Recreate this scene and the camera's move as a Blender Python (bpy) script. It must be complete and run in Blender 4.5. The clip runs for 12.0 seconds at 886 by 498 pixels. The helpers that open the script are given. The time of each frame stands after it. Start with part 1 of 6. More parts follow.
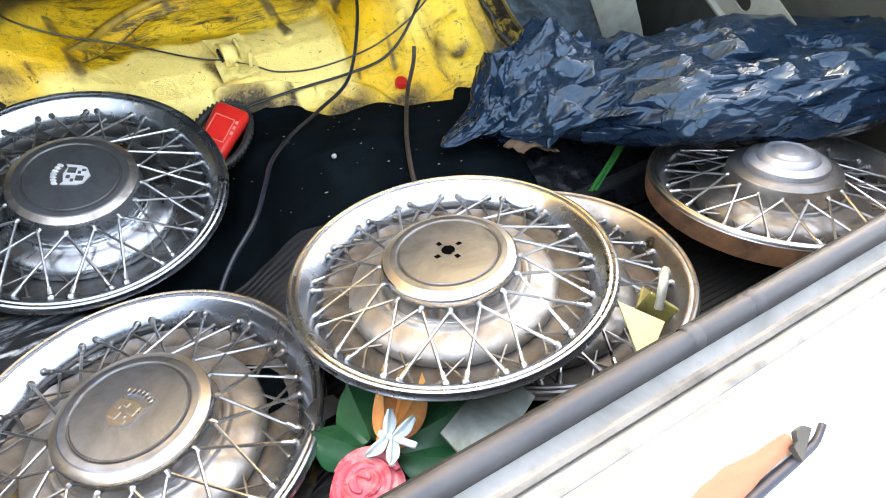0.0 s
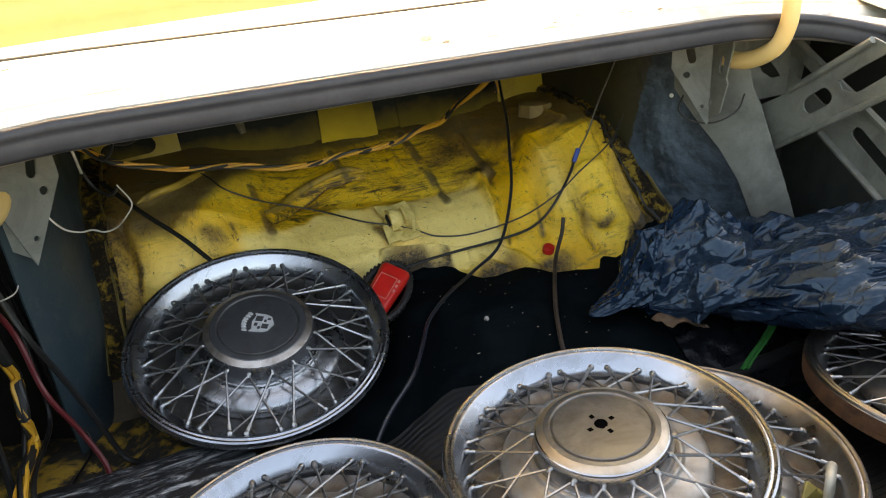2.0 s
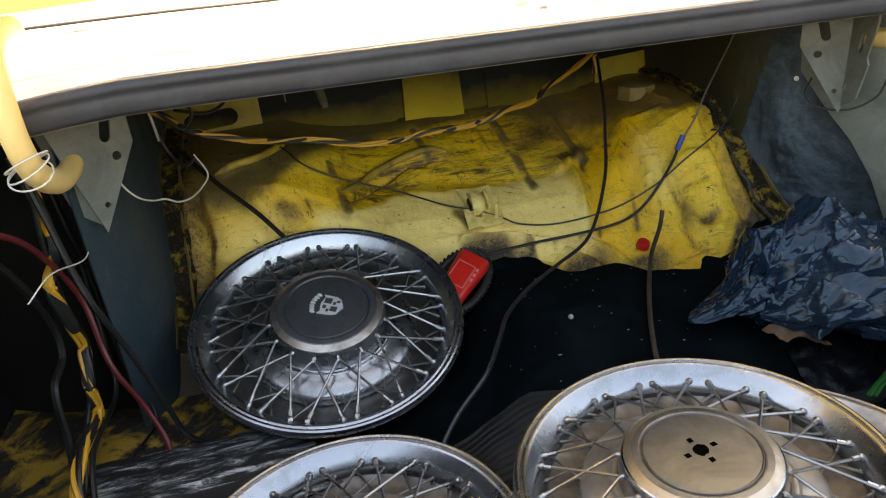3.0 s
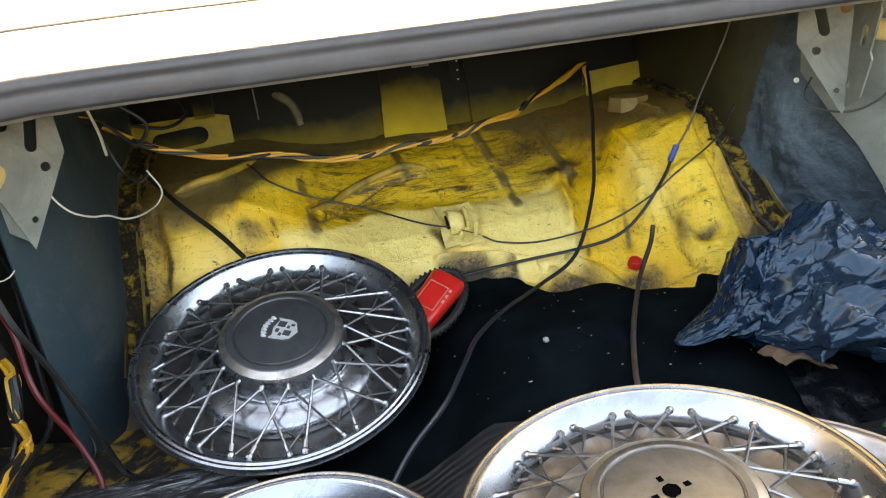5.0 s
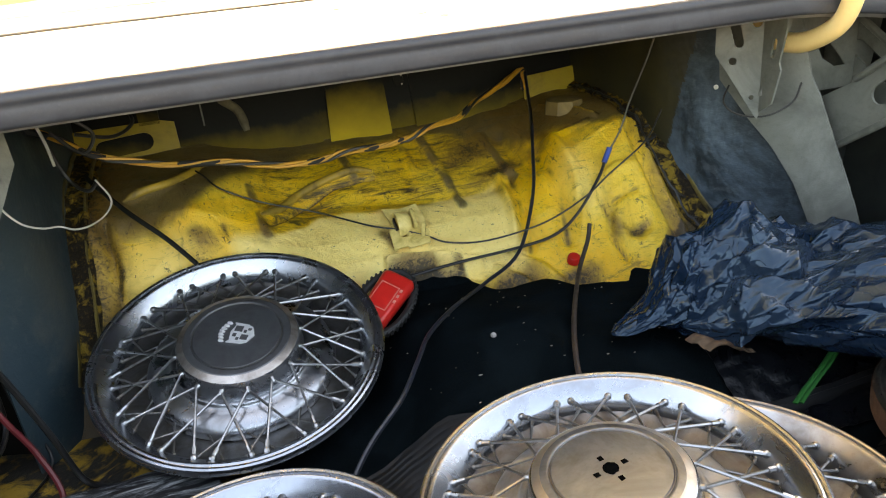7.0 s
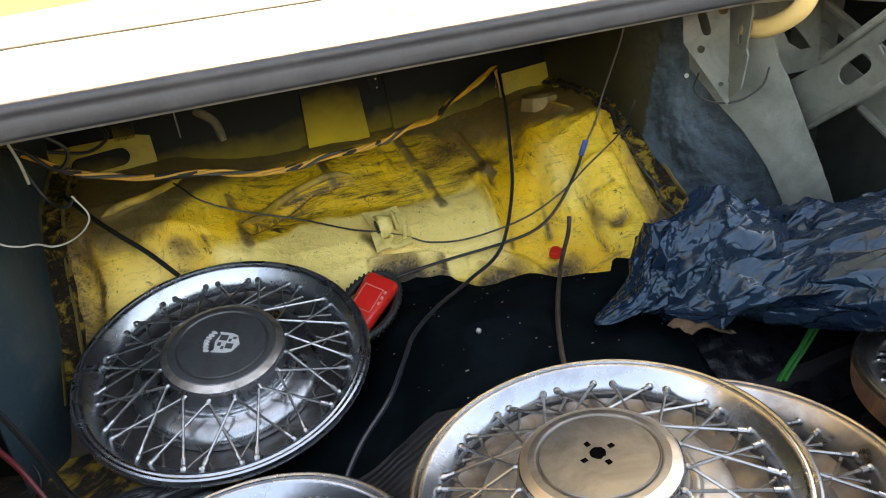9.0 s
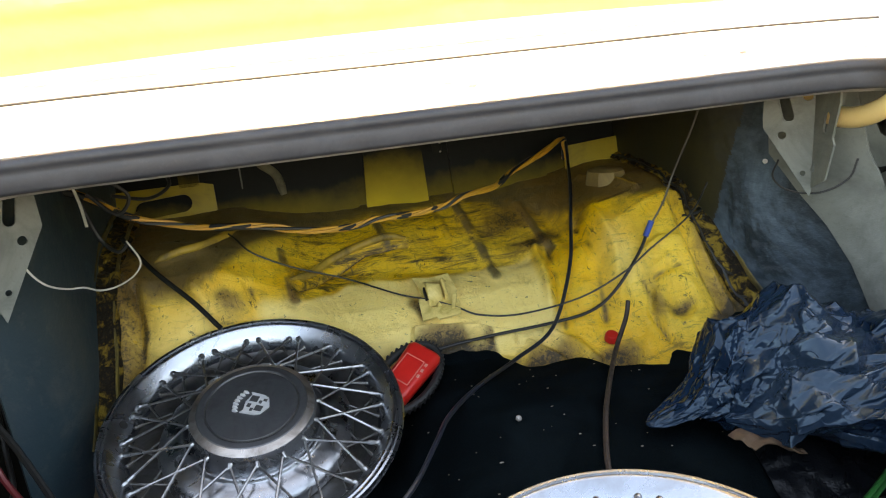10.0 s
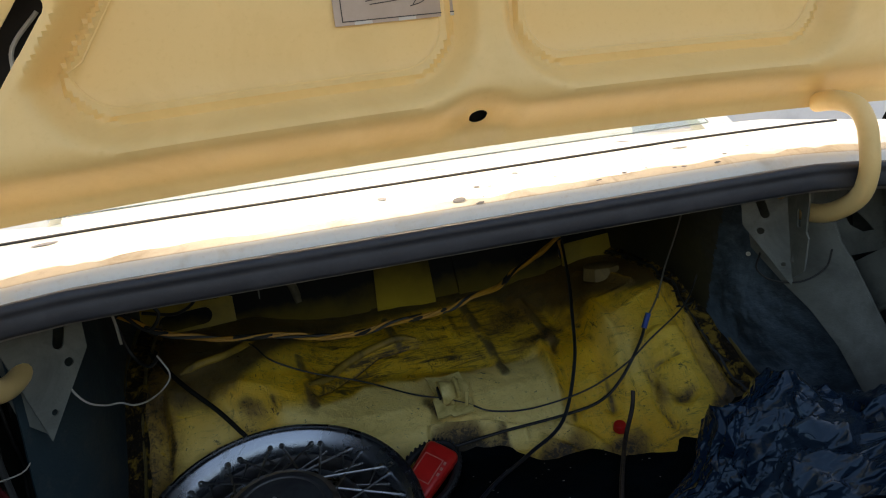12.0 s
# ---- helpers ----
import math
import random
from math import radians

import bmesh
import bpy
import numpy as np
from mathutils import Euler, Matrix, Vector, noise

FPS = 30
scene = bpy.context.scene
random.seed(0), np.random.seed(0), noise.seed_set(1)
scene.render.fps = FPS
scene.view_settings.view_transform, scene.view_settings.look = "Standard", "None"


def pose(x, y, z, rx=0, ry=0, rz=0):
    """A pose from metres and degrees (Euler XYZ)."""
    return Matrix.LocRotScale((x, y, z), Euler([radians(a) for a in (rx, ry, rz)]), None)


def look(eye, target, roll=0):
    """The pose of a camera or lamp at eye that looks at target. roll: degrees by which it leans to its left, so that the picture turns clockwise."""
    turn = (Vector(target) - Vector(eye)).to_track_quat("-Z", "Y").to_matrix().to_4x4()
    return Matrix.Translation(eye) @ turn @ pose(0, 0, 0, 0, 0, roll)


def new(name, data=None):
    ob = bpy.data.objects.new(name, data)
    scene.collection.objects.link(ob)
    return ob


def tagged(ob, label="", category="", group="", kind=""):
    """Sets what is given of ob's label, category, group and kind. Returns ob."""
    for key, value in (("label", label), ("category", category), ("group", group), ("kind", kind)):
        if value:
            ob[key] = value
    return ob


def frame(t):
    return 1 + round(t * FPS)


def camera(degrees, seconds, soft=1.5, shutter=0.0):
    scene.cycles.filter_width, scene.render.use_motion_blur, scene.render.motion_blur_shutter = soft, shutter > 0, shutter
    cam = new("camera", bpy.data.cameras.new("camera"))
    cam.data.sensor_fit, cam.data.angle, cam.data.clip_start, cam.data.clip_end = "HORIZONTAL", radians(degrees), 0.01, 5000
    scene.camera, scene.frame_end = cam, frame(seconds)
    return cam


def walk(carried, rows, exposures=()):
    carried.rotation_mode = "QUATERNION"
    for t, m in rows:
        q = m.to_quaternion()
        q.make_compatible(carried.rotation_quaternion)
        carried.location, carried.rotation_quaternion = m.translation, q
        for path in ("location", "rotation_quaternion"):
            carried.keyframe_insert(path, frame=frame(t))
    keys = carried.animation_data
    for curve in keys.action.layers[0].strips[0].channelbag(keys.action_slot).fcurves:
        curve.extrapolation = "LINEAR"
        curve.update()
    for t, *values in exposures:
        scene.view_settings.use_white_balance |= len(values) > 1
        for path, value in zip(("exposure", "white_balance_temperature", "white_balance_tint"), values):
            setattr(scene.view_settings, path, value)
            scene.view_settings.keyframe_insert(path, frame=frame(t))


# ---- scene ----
cam = camera(66.7, 12.0, 1.1, 0.0)
PATH = [
    (0, (-0.284, -0.002, 0.491), (0.514, 1.378, -0.717), -3.3),
    (0.5, (-0.282, -0.015, 0.521), (0.603, 1.456, -0.505), -4.7),
    (0.7, (-0.312, -0.009, 0.542), (0.55, 1.553, -0.361), -5.0),
    (1, (-0.331, -0.012, 0.563), (0.405, 1.649, -0.275), -3.9),
    (1.5, (-0.336, -0.015, 0.559), (0.346, 1.684, -0.247), -4.1),
    (2, (-0.331, -0.016, 0.548), (0.264, 1.709, -0.271), -5.5),
    (2.5, (-0.32, 0.015, 0.527), (0.113, 1.779, -0.309), -6.2),
    (4.5, (-0.249, 0.108, 0.471), (0.044, 1.921, -0.32), -5.4),
    (5, (-0.216, 0.101, 0.448), (0.086, 1.94, -0.279), -6.9),
    (5.5, (-0.203, 0.086, 0.468), (0.172, 1.92, -0.256), -4.7),
    (6, (-0.22, 0.067, 0.487), (0.33, 1.852, -0.228), -3.7),
    (6.5, (-0.228, 0.047, 0.479), (0.33, 1.812, -0.277), -4.5),
    (7, (-0.234, 0.066, 0.477), (0.232, 1.856, -0.285), -6.3),
    (9, (-0.229, 0.057, 0.469), (0.276, 1.839, -0.284), -8.7),
    (9.5, (-0.192, 0.063, 0.486), (0.382, 1.839, -0.234), -6.3),
    (10, (-0.19, 0.096, 0.474), (0.162, 1.979, -0.099), -5.8),
    (10.5, (-0.194, 0.108, 0.484), (0.091, 2.024, -0.011), -5.4),
    (11, (-0.194, 0.092, 0.496), (0.18, 2.005, 0.048), -5.3),
    (11.5, (-0.205, 0.051, 0.51), (0.301, 1.94, 0.091), -6.4),
    (12, (-0.228, 0.034, 0.513), (0.187, 1.966, 0.2), -8.0),
]
EXPOSURES = [(0.0, 4.45, 9700, 12), (0.5, 4.0, 9900, 12), (1.0, 3.84, 10000, 12), (1.5, 3.44, 10100, 12), (2.5, 2.83, 10300, 12), (4.5, 3.86, 9900, 12), (5.5, 3.90, 9800, 12), (6.5, 3.62, 9900, 12), (9.0, 3.55, 9800, 12), (9.6, 3.68, 9800, 12), (10.4, 2.95, 9300, 12), (12.0, 1.18, 7700, 11)]
walk(cam, [(t, look(eye, target, roll)) for t, eye, target, roll in PATH], EXPOSURES)

# ---------------------------------------------------------------- light
SUN_EL, SUN_AZ = 42.0, 8.0      # sun stands ahead of the car, a little to its right
world = bpy.data.worlds.new("world")
scene.world = world
world.use_nodes = True
wn = world.node_tree.nodes
sky = wn.new("ShaderNodeTexSky")
sky.sky_type, sky.sun_disc = "NISHITA", False
sky.sun_elevation, sky.sun_rotation = radians(SUN_EL), radians(SUN_AZ)
sky.air_density, sky.dust_density = 1.0, 4.0
world.node_tree.links.new(sky.outputs[0], wn["Background"].inputs[0])
wn["Background"].inputs[1].default_value = 0.15
sun_data = bpy.data.lights.new("sun", "SUN")
sun_data.energy, sun_data.angle, sun_data.color = 2.4, radians(0.6), (1.0, 0.95, 0.86)
sun = new("sun", sun_data)
sx, sy = math.sin(radians(SUN_AZ)) * math.cos(radians(SUN_EL)), math.cos(radians(SUN_AZ)) * math.cos(radians(SUN_EL))
sun.matrix_world = look((sx * 20, sy * 20, 20 * math.sin(radians(SUN_EL))), (0, 0, 0))


# ---------------------------------------------------------------- materials
def material(name):
    m = bpy.data.materials.new(name)
    m.use_nodes = True
    nt = m.node_tree
    return m, nt, nt.nodes["Principled BSDF"]


def node(nt, kind, **values):
    n = nt.nodes.new(kind)
    for k, v in values.items():
        n.inputs[k.replace("_", " ")].default_value = v
    return n


def coords(nt, scale=(1, 1, 1)):
    c = nt.nodes.new("ShaderNodeTexCoord")
    mp = nt.nodes.new("ShaderNodeMapping")
    mp.inputs["Scale"].default_value = scale
    nt.links.new(c.outputs["Object"], mp.inputs["Vector"])
    return mp.outputs["Vector"]


def ramp(nt, src, stops):
    r = nt.nodes.new("ShaderNodeValToRGB")
    el = r.color_ramp.elements
    while len(el) < len(stops):
        el.new(0.5)
    for e, (pos, col) in zip(el, stops):
        e.position = pos
        e.color = (*col, 1) if len(col) == 3 else col
    nt.links.new(src, r.inputs[0])
    return r.outputs[0]


def times(nt, *srcs):
    out = srcs[0]
    for s in srcs[1:]:
        m = nt.nodes.new("ShaderNodeMath")
        m.operation = "MULTIPLY"
        nt.links.new(out, m.inputs[0])
        if isinstance(s, (int, float)):
            m.inputs[1].default_value = s
        else:
            nt.links.new(s, m.inputs[1])
        out = m.outputs[0]
    return out


def grey(v):
    return (v, v, v)


def mix(nt, fac, a, b, mode="MIX"):
    n = nt.nodes.new("ShaderNodeMix")
    n.data_type, n.blend_type = "RGBA", mode
    for sock, val in ((n.inputs[0], fac), (n.inputs[6], a), (n.inputs[7], b)):
        if hasattr(val, "is_linked"):
            nt.links.new(val, sock)
        elif isinstance(val, (int, float)):
            sock.default_value = val
        else:
            sock.default_value = (*val, 1)
    return n.outputs[2]


def noise_tex(nt, vec, scale, detail=6.0, rough=0.6, dist=0.0):
    n = node(nt, "ShaderNodeTexNoise", Scale=scale, Detail=detail, Roughness=rough, Distortion=dist)
    nt.links.new(vec, n.inputs["Vector"])
    return n.outputs["Fac"]


def bump(nt, src, p, strength, dist):
    b = node(nt, "ShaderNodeBump", Strength=strength, Distance=dist)
    nt.links.new(src, b.inputs["Height"])
    nt.links.new(b.outputs["Normal"], p.inputs["Normal"])


def surface(name, base, dirt, metal=0.0, rough=(0.3, 0.6), big=8.0, fine=90.0, amount=(0.45, 0.7), relief=0.15, depth=0.002, coat=0.0):
    """A worn surface: a base colour, patches of dirt at one scale and speckle at another, uneven gloss and fine relief."""
    m, nt, p = material(name)
    v = coords(nt)
    large, small = noise_tex(nt, v, big, 5, 0.65, 0.6), noise_tex(nt, v, fine, 4, 0.7)
    patch = ramp(nt, large, [(amount[0], grey(0)), (amount[1], grey(1))])
    speck = ramp(nt, small, [(0.55, grey(0)), (0.75, grey(0.7))])
    col = mix(nt, patch, base, dirt)
    col = mix(nt, speck, col, tuple(0.5 * (a + b) for a, b in zip(base, dirt)))
    nt.links.new(col, p.inputs["Base Color"])
    r = ramp(nt, large, [(0.3, grey(rough[0])), (0.75, grey(rough[1]))])
    nt.links.new(r, p.inputs["Roughness"])
    p.inputs["Metallic"].default_value = metal
    p.inputs["Coat Weight"].default_value = coat
    if relief:
        bump(nt, small, p, relief, depth)
    return m


def plain(name, base, metal=0.0, rough=0.5):
    m, nt, p = material(name)
    v = coords(nt)
    f = noise_tex(nt, v, 60.0, 4, 0.6)
    nt.links.new(mix(nt, ramp(nt, f, [(0.4, grey(0)), (0.8, grey(0.35))]), base, tuple(0.5 * c for c in base)), p.inputs["Base Color"])
    p.inputs["Metallic"].default_value, p.inputs["Roughness"].default_value = metal, rough
    return m


CHROME = surface("chrome", (0.44, 0.45, 0.47), (0.24, 0.22, 0.19), 1.0, (0.08, 0.30), 14.0, 160.0, (0.5, 0.85), 0.05, 0.001)
CHROME_DULL = surface("dull_chrome", (0.38, 0.38, 0.38), (0.18, 0.15, 0.115), 1.0, (0.22, 0.55), 18.0, 190.0, (0.45, 0.8), 0.12, 0.001)
CHROME_DARK = surface("dark_metal", (0.16, 0.155, 0.145), (0.06, 0.052, 0.042), 0.9, (0.25, 0.55), 20.0, 220.0, (0.4, 0.75), 0.12, 0.001)
BRUSHED = surface("brushed_steel", (0.33, 0.355, 0.39), (0.17, 0.165, 0.155), 0.85, (0.44, 0.62), 16.0, 240.0, (0.45, 0.8), 0.1, 0.001)
PLATE_METAL = surface("dull_plate", (0.21, 0.21, 0.205), (0.09, 0.072, 0.05), 0.9, (0.32, 0.6), 20.0, 180.0, (0.4, 0.75), 0.25, 0.001)
CAP_GREY = surface("grey_cap", (0.15, 0.155, 0.16), (0.075, 0.073, 0.072), 0.8, (0.32, 0.55), 16.0, 200.0, (0.45, 0.8), 0.15, 0.001)
CHROME_SOFT = surface("clouded_chrome", (0.34, 0.365, 0.40), (0.18, 0.18, 0.175), 0.97, (0.18, 0.36), 14.0, 160.0, (0.5, 0.85), 0.08, 0.001)
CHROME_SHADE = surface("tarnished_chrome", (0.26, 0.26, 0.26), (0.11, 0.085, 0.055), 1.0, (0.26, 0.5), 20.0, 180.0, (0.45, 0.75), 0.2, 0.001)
BADGE = plain("badge_silver", (0.66, 0.66, 0.65), 0.35, 0.35)
STEEL = surface("spoke_steel", (0.36, 0.365, 0.365), (0.15, 0.135, 0.11), 1.0, (0.22, 0.48), 40.0, 300.0, (0.5, 0.8), 0.05, 0.0005)
RUST = surface("rusty_steel", (0.16, 0.075, 0.035), (0.06, 0.03, 0.018), 0.2, (0.6, 0.9), 30.0, 260.0, (0.4, 0.7), 0.5, 0.002)
PAINT_WHITE = surface("cream_white_paint", (0.80, 0.78, 0.70), (0.62, 0.56, 0.42), 0.0, (0.25, 0.5), 5.0, 120.0, (0.55, 0.9), 0.03, 0.001, 0.3)
PAINT_CREAM = surface("cream_paint", (0.88, 0.615, 0.255), (0.76, 0.50, 0.18), 0.0, (0.35, 0.5), 6.0, 150.0, (0.5, 0.9), 0.06, 0.001)
PRIMER = surface("grey_green_primer", (0.170, 0.178, 0.155), (0.058, 0.062, 0.052), 0.0, (0.40, 0.7), 11.0, 140.0, (0.42, 0.78), 0.35, 0.002)
PRIMER_BLUE = surface("blue_grey_undercoat", (0.008, 0.019, 0.027), (0.078, 0.118, 0.152), 0.0, (0.42, 0.7), 6.0, 70.0, (0.46, 0.68), 0.6, 0.004)
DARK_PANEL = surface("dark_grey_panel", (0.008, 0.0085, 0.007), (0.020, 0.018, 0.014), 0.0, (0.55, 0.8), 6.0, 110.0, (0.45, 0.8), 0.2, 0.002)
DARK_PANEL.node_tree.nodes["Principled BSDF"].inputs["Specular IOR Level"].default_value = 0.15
RUBBER = surface("grey_rubber", (0.022, 0.024, 0.030), (0.055, 0.056, 0.062), 0.0, (0.45, 0.7), 12.0, 170.0, (0.45, 0.8), 0.15, 0.001)
BLACK_RUBBER = surface("black_rubber", (0.010, 0.010, 0.010), (0.03, 0.027, 0.023), 0.0, (0.5, 0.75), 15.0, 160.0, (0.5, 0.85), 0.2, 0.001)
WIRE_BLACK = plain("black_wire", (0.007, 0.007, 0.007), 0, 0.45)
WIRE_YELLOW = plain("yellow_wire", (0.62, 0.30, 0.03), 0, 0.45)
WIRE_WHITE = plain("white_wire", (0.6, 0.57, 0.5), 0, 0.5)
WIRE_RED = plain("red_wire", (0.12, 0.010, 0.012), 0, 0.45)
RED = plain("red_plastic", (0.62, 0.02, 0.015), 0, 0.3)
BLUE = plain("blue_plastic", (0.03, 0.08, 0.35), 0, 0.4)
GREEN = plain("green_plastic", (0.012, 0.13, 0.028), 0, 0.35)


# ---------------------------------------------------------------- mesh helpers
def part(name, bm, mat, parent=None, label="", smooth=True, m=None, crisp=40):
    """Links a bmesh as one mesh object under a thing or a part."""
    bmesh.ops.recalc_face_normals(bm, faces=bm.faces)
    return sheet(name, bm, mat, parent, label, smooth, m, crisp)


def sheet(name, bm, mat, parent=None, label="", smooth=True, m=None, crisp=40):
    me = bpy.data.meshes.new(name)
    bm.to_mesh(me)
    bm.free()
    for f in me.polygons:
        f.use_smooth = smooth
    if smooth:
        me.set_sharp_from_angle(angle=radians(crisp))
    for one in (mat if isinstance(mat, (list, tuple)) else [mat]):
        me.materials.append(one)
    ob = new(name, me)
    if parent is not None:
        ob.parent = parent
    if m is not None:
        ob.matrix_basis = m
    if label:
        tagged(ob, label=label)
    return ob


def thing(name, label, category, m=None, group="", kind=""):
    ob = new(name)
    ob.empty_display_size = 0.05
    if m is not None:
        ob.matrix_basis = m
    return tagged(ob, label, category, group, kind)


def lathe(profile, n=64, bm=None, closed=False):
    """Turns a profile of (radius, height) about z."""
    bm = bm or bmesh.new()
    rings = []
    for r, z in profile:
        if r < 1e-6:
            rings.append([bm.verts.new((0, 0, z))])
        else:
            rings.append([bm.verts.new((r * math.cos(2 * math.pi * i / n), r * math.sin(2 * math.pi * i / n), z)) for i in range(n)])
    pairs = list(zip(rings, rings[1:])) + ([(rings[-1], rings[0])] if closed else [])
    for a, b in pairs:
        for i in range(n):
            j = (i + 1) % n
            if len(a) == 1 and len(b) > 1:
                bm.faces.new((a[0], b[i], b[j]))
            elif len(b) == 1 and len(a) > 1:
                bm.faces.new((a[i], b[0], a[j]))
            elif len(a) > 1:
                bm.faces.new((a[i], b[i], b[j], a[j]))
    return bm


def smooth_path(pts, step=6):
    """A Catmull-Rom line through the points."""
    pts = [Vector(p) for p in pts]
    if len(pts) < 3:
        return pts
    ext = [2 * pts[0] - pts[1], *pts, 2 * pts[-1] - pts[-2]]
    out = []
    for i in range(1, len(ext) - 2):
        a, b, c, d = ext[i - 1:i + 3]
        for k in range(step):
            t = k / step
            out.append(0.5 * ((2 * b) + (c - a) * t + (2 * a - 5 * b + 4 * c - d) * t * t + (3 * b - a - 3 * c + d) * t ** 3))
    out.append(pts[-1])
    return out


def tube(path, radius, n=8, bm=None, taper=None, squash=(1.0, 1.0)):
    """A round tube along a path, with closed ends."""
    bm = bm or bmesh.new()
    path = [Vector(p) for p in path]
    up = Vector((0.13, 0.31, 0.94))
    rings = []
    for i, p in enumerate(path):
        d = (path[min(i + 1, len(path) - 1)] - path[max(i - 1, 0)]).normalized()
        s = d.cross(up)
        if s.length < 0.05:
            s = d.cross(Vector((1, 0, 0)))
        s.normalize()
        u = s.cross(d).normalized()
        up = u
        r = radius * (taper(i / (len(path) - 1)) if taper else 1.0)
        rings.append([bm.verts.new(p + r * (squash[0] * math.cos(2 * math.pi * k / n) * s + squash[1] * math.sin(2 * math.pi * k / n) * u)) for k in range(n)])
    for a, b in zip(rings, rings[1:]):
        for k in range(n):
            bm.faces.new((a[k], a[(k + 1) % n], b[(k + 1) % n], b[k]))
    bm.faces.new(rings[0])
    bm.faces.new(rings[-1])
    return bm


def grid(fn, nu, nv, bm=None, skip=None):
    """A surface fn(u, v) with u and v from 0 to 1."""
    bm = bm or bmesh.new()
    vs = [[bm.verts.new(fn(i / nu, j / nv)) for j in range(nv + 1)] for i in range(nu + 1)]
    for i in range(nu):
        for j in range(nv):
            if skip and skip((i + 0.5) / nu, (j + 0.5) / nv):
                continue
            bm.faces.new((vs[i][j], vs[i + 1][j], vs[i + 1][j + 1], vs[i][j + 1]))
    return bm


def thicken(bm, t):
    bmesh.ops.recalc_face_normals(bm, faces=bm.faces)
    bmesh.ops.solidify(bm, geom=list(bm.faces), thickness=t)
    return bm


def slot(cx, cy, length, width, angle, n=8):
    """A long hole with round ends, as a loop of points."""
    a, r = radians(angle), width / 2
    h = max(length / 2 - r, 0.0)
    pts = []
    for k in range(2 * n):
        b = math.pi * k / (n - 1) - math.pi / 2 if k < n else math.pi * (k - n) / (n - 1) + math.pi / 2
        x, y = (h if k < n else -h) + r * math.cos(b), r * math.sin(b)
        pts.append((cx + x * math.cos(a) - y * math.sin(a), cy + x * math.sin(a) + y * math.cos(a)))
    return pts


def plate(outline, holes=(), t=0.003, flange=0.0):
    """A flat plate with holes in the xy plane, t thick."""
    bm = bmesh.new()
    edges = []
    for loop in (outline, *holes):
        vs = [bm.verts.new((x, y, 0)) for i, (x, y) in enumerate(loop) if math.hypot(x - loop[i - 1][0], y - loop[i - 1][1]) > 1e-5]
        edges += [bm.edges.new((vs[i - 1], vs[i])) for i in range(len(vs))]
    bmesh.ops.triangle_fill(bm, use_beauty=True, edges=edges, normal=(0, 0, 1))
    ext = bmesh.ops.extrude_face_region(bm, geom=list(bm.faces))
    bmesh.ops.translate(bm, vec=(0, 0, t), verts=[g for g in ext["geom"] if isinstance(g, bmesh.types.BMVert)])
    return bm


def box(sx, sy, sz, bevel=0.0, at=(0, 0, 0), seg=2):
    bm = bmesh.new()
    bmesh.ops.create_cube(bm, size=1)
    bmesh.ops.scale(bm, vec=(sx, sy, sz), verts=bm.verts)
    if bevel:
        bmesh.ops.bevel(bm, geom=list(bm.edges), offset=bevel, segments=seg, affect="EDGES", profile=0.5)
    bmesh.ops.translate(bm, vec=at, verts=bm.verts)
    return bm


def ss(a, b, x):
    t = min(1.0, max(0.0, (x - a) / (b - a)))
    return t * t * (3 - 2 * t)


def lerp(table, x):
    if x <= table[0][0]:
        return table[0][1]
    for (x0, y0), (x1, y1) in zip(table, table[1:]):
        if x <= x1:
            t = (x - x0) / (x1 - x0)
            return y0 + (y1 - y0) * t
    return table[-1][1]


def nz(x, y, z=0.0, s=1.0):
    return noise.noise(Vector((x * s, y * s, z * s)))


def gauss(x, w):
    return math.exp(-(x / w) ** 2)


# planes x = const and y = const, drawn in (y, z) and in (x, z)
IN_YZ = Matrix(((0, 0, 1, 0), (1, 0, 0, 0), (0, 1, 0, 0), (0, 0, 0, 1)))
IN_XZ = Matrix(((1, 0, 0, 0), (0, 0, -1, 0), (0, 1, 0, 0), (0, 0, 0, 1)))

# ---------------------------------------------------------------- the car: shell of the boot
FLOOR_Z = -0.10
car = thing("car", "old cream and yellow saloon car with its boot standing open", "car", kind="")


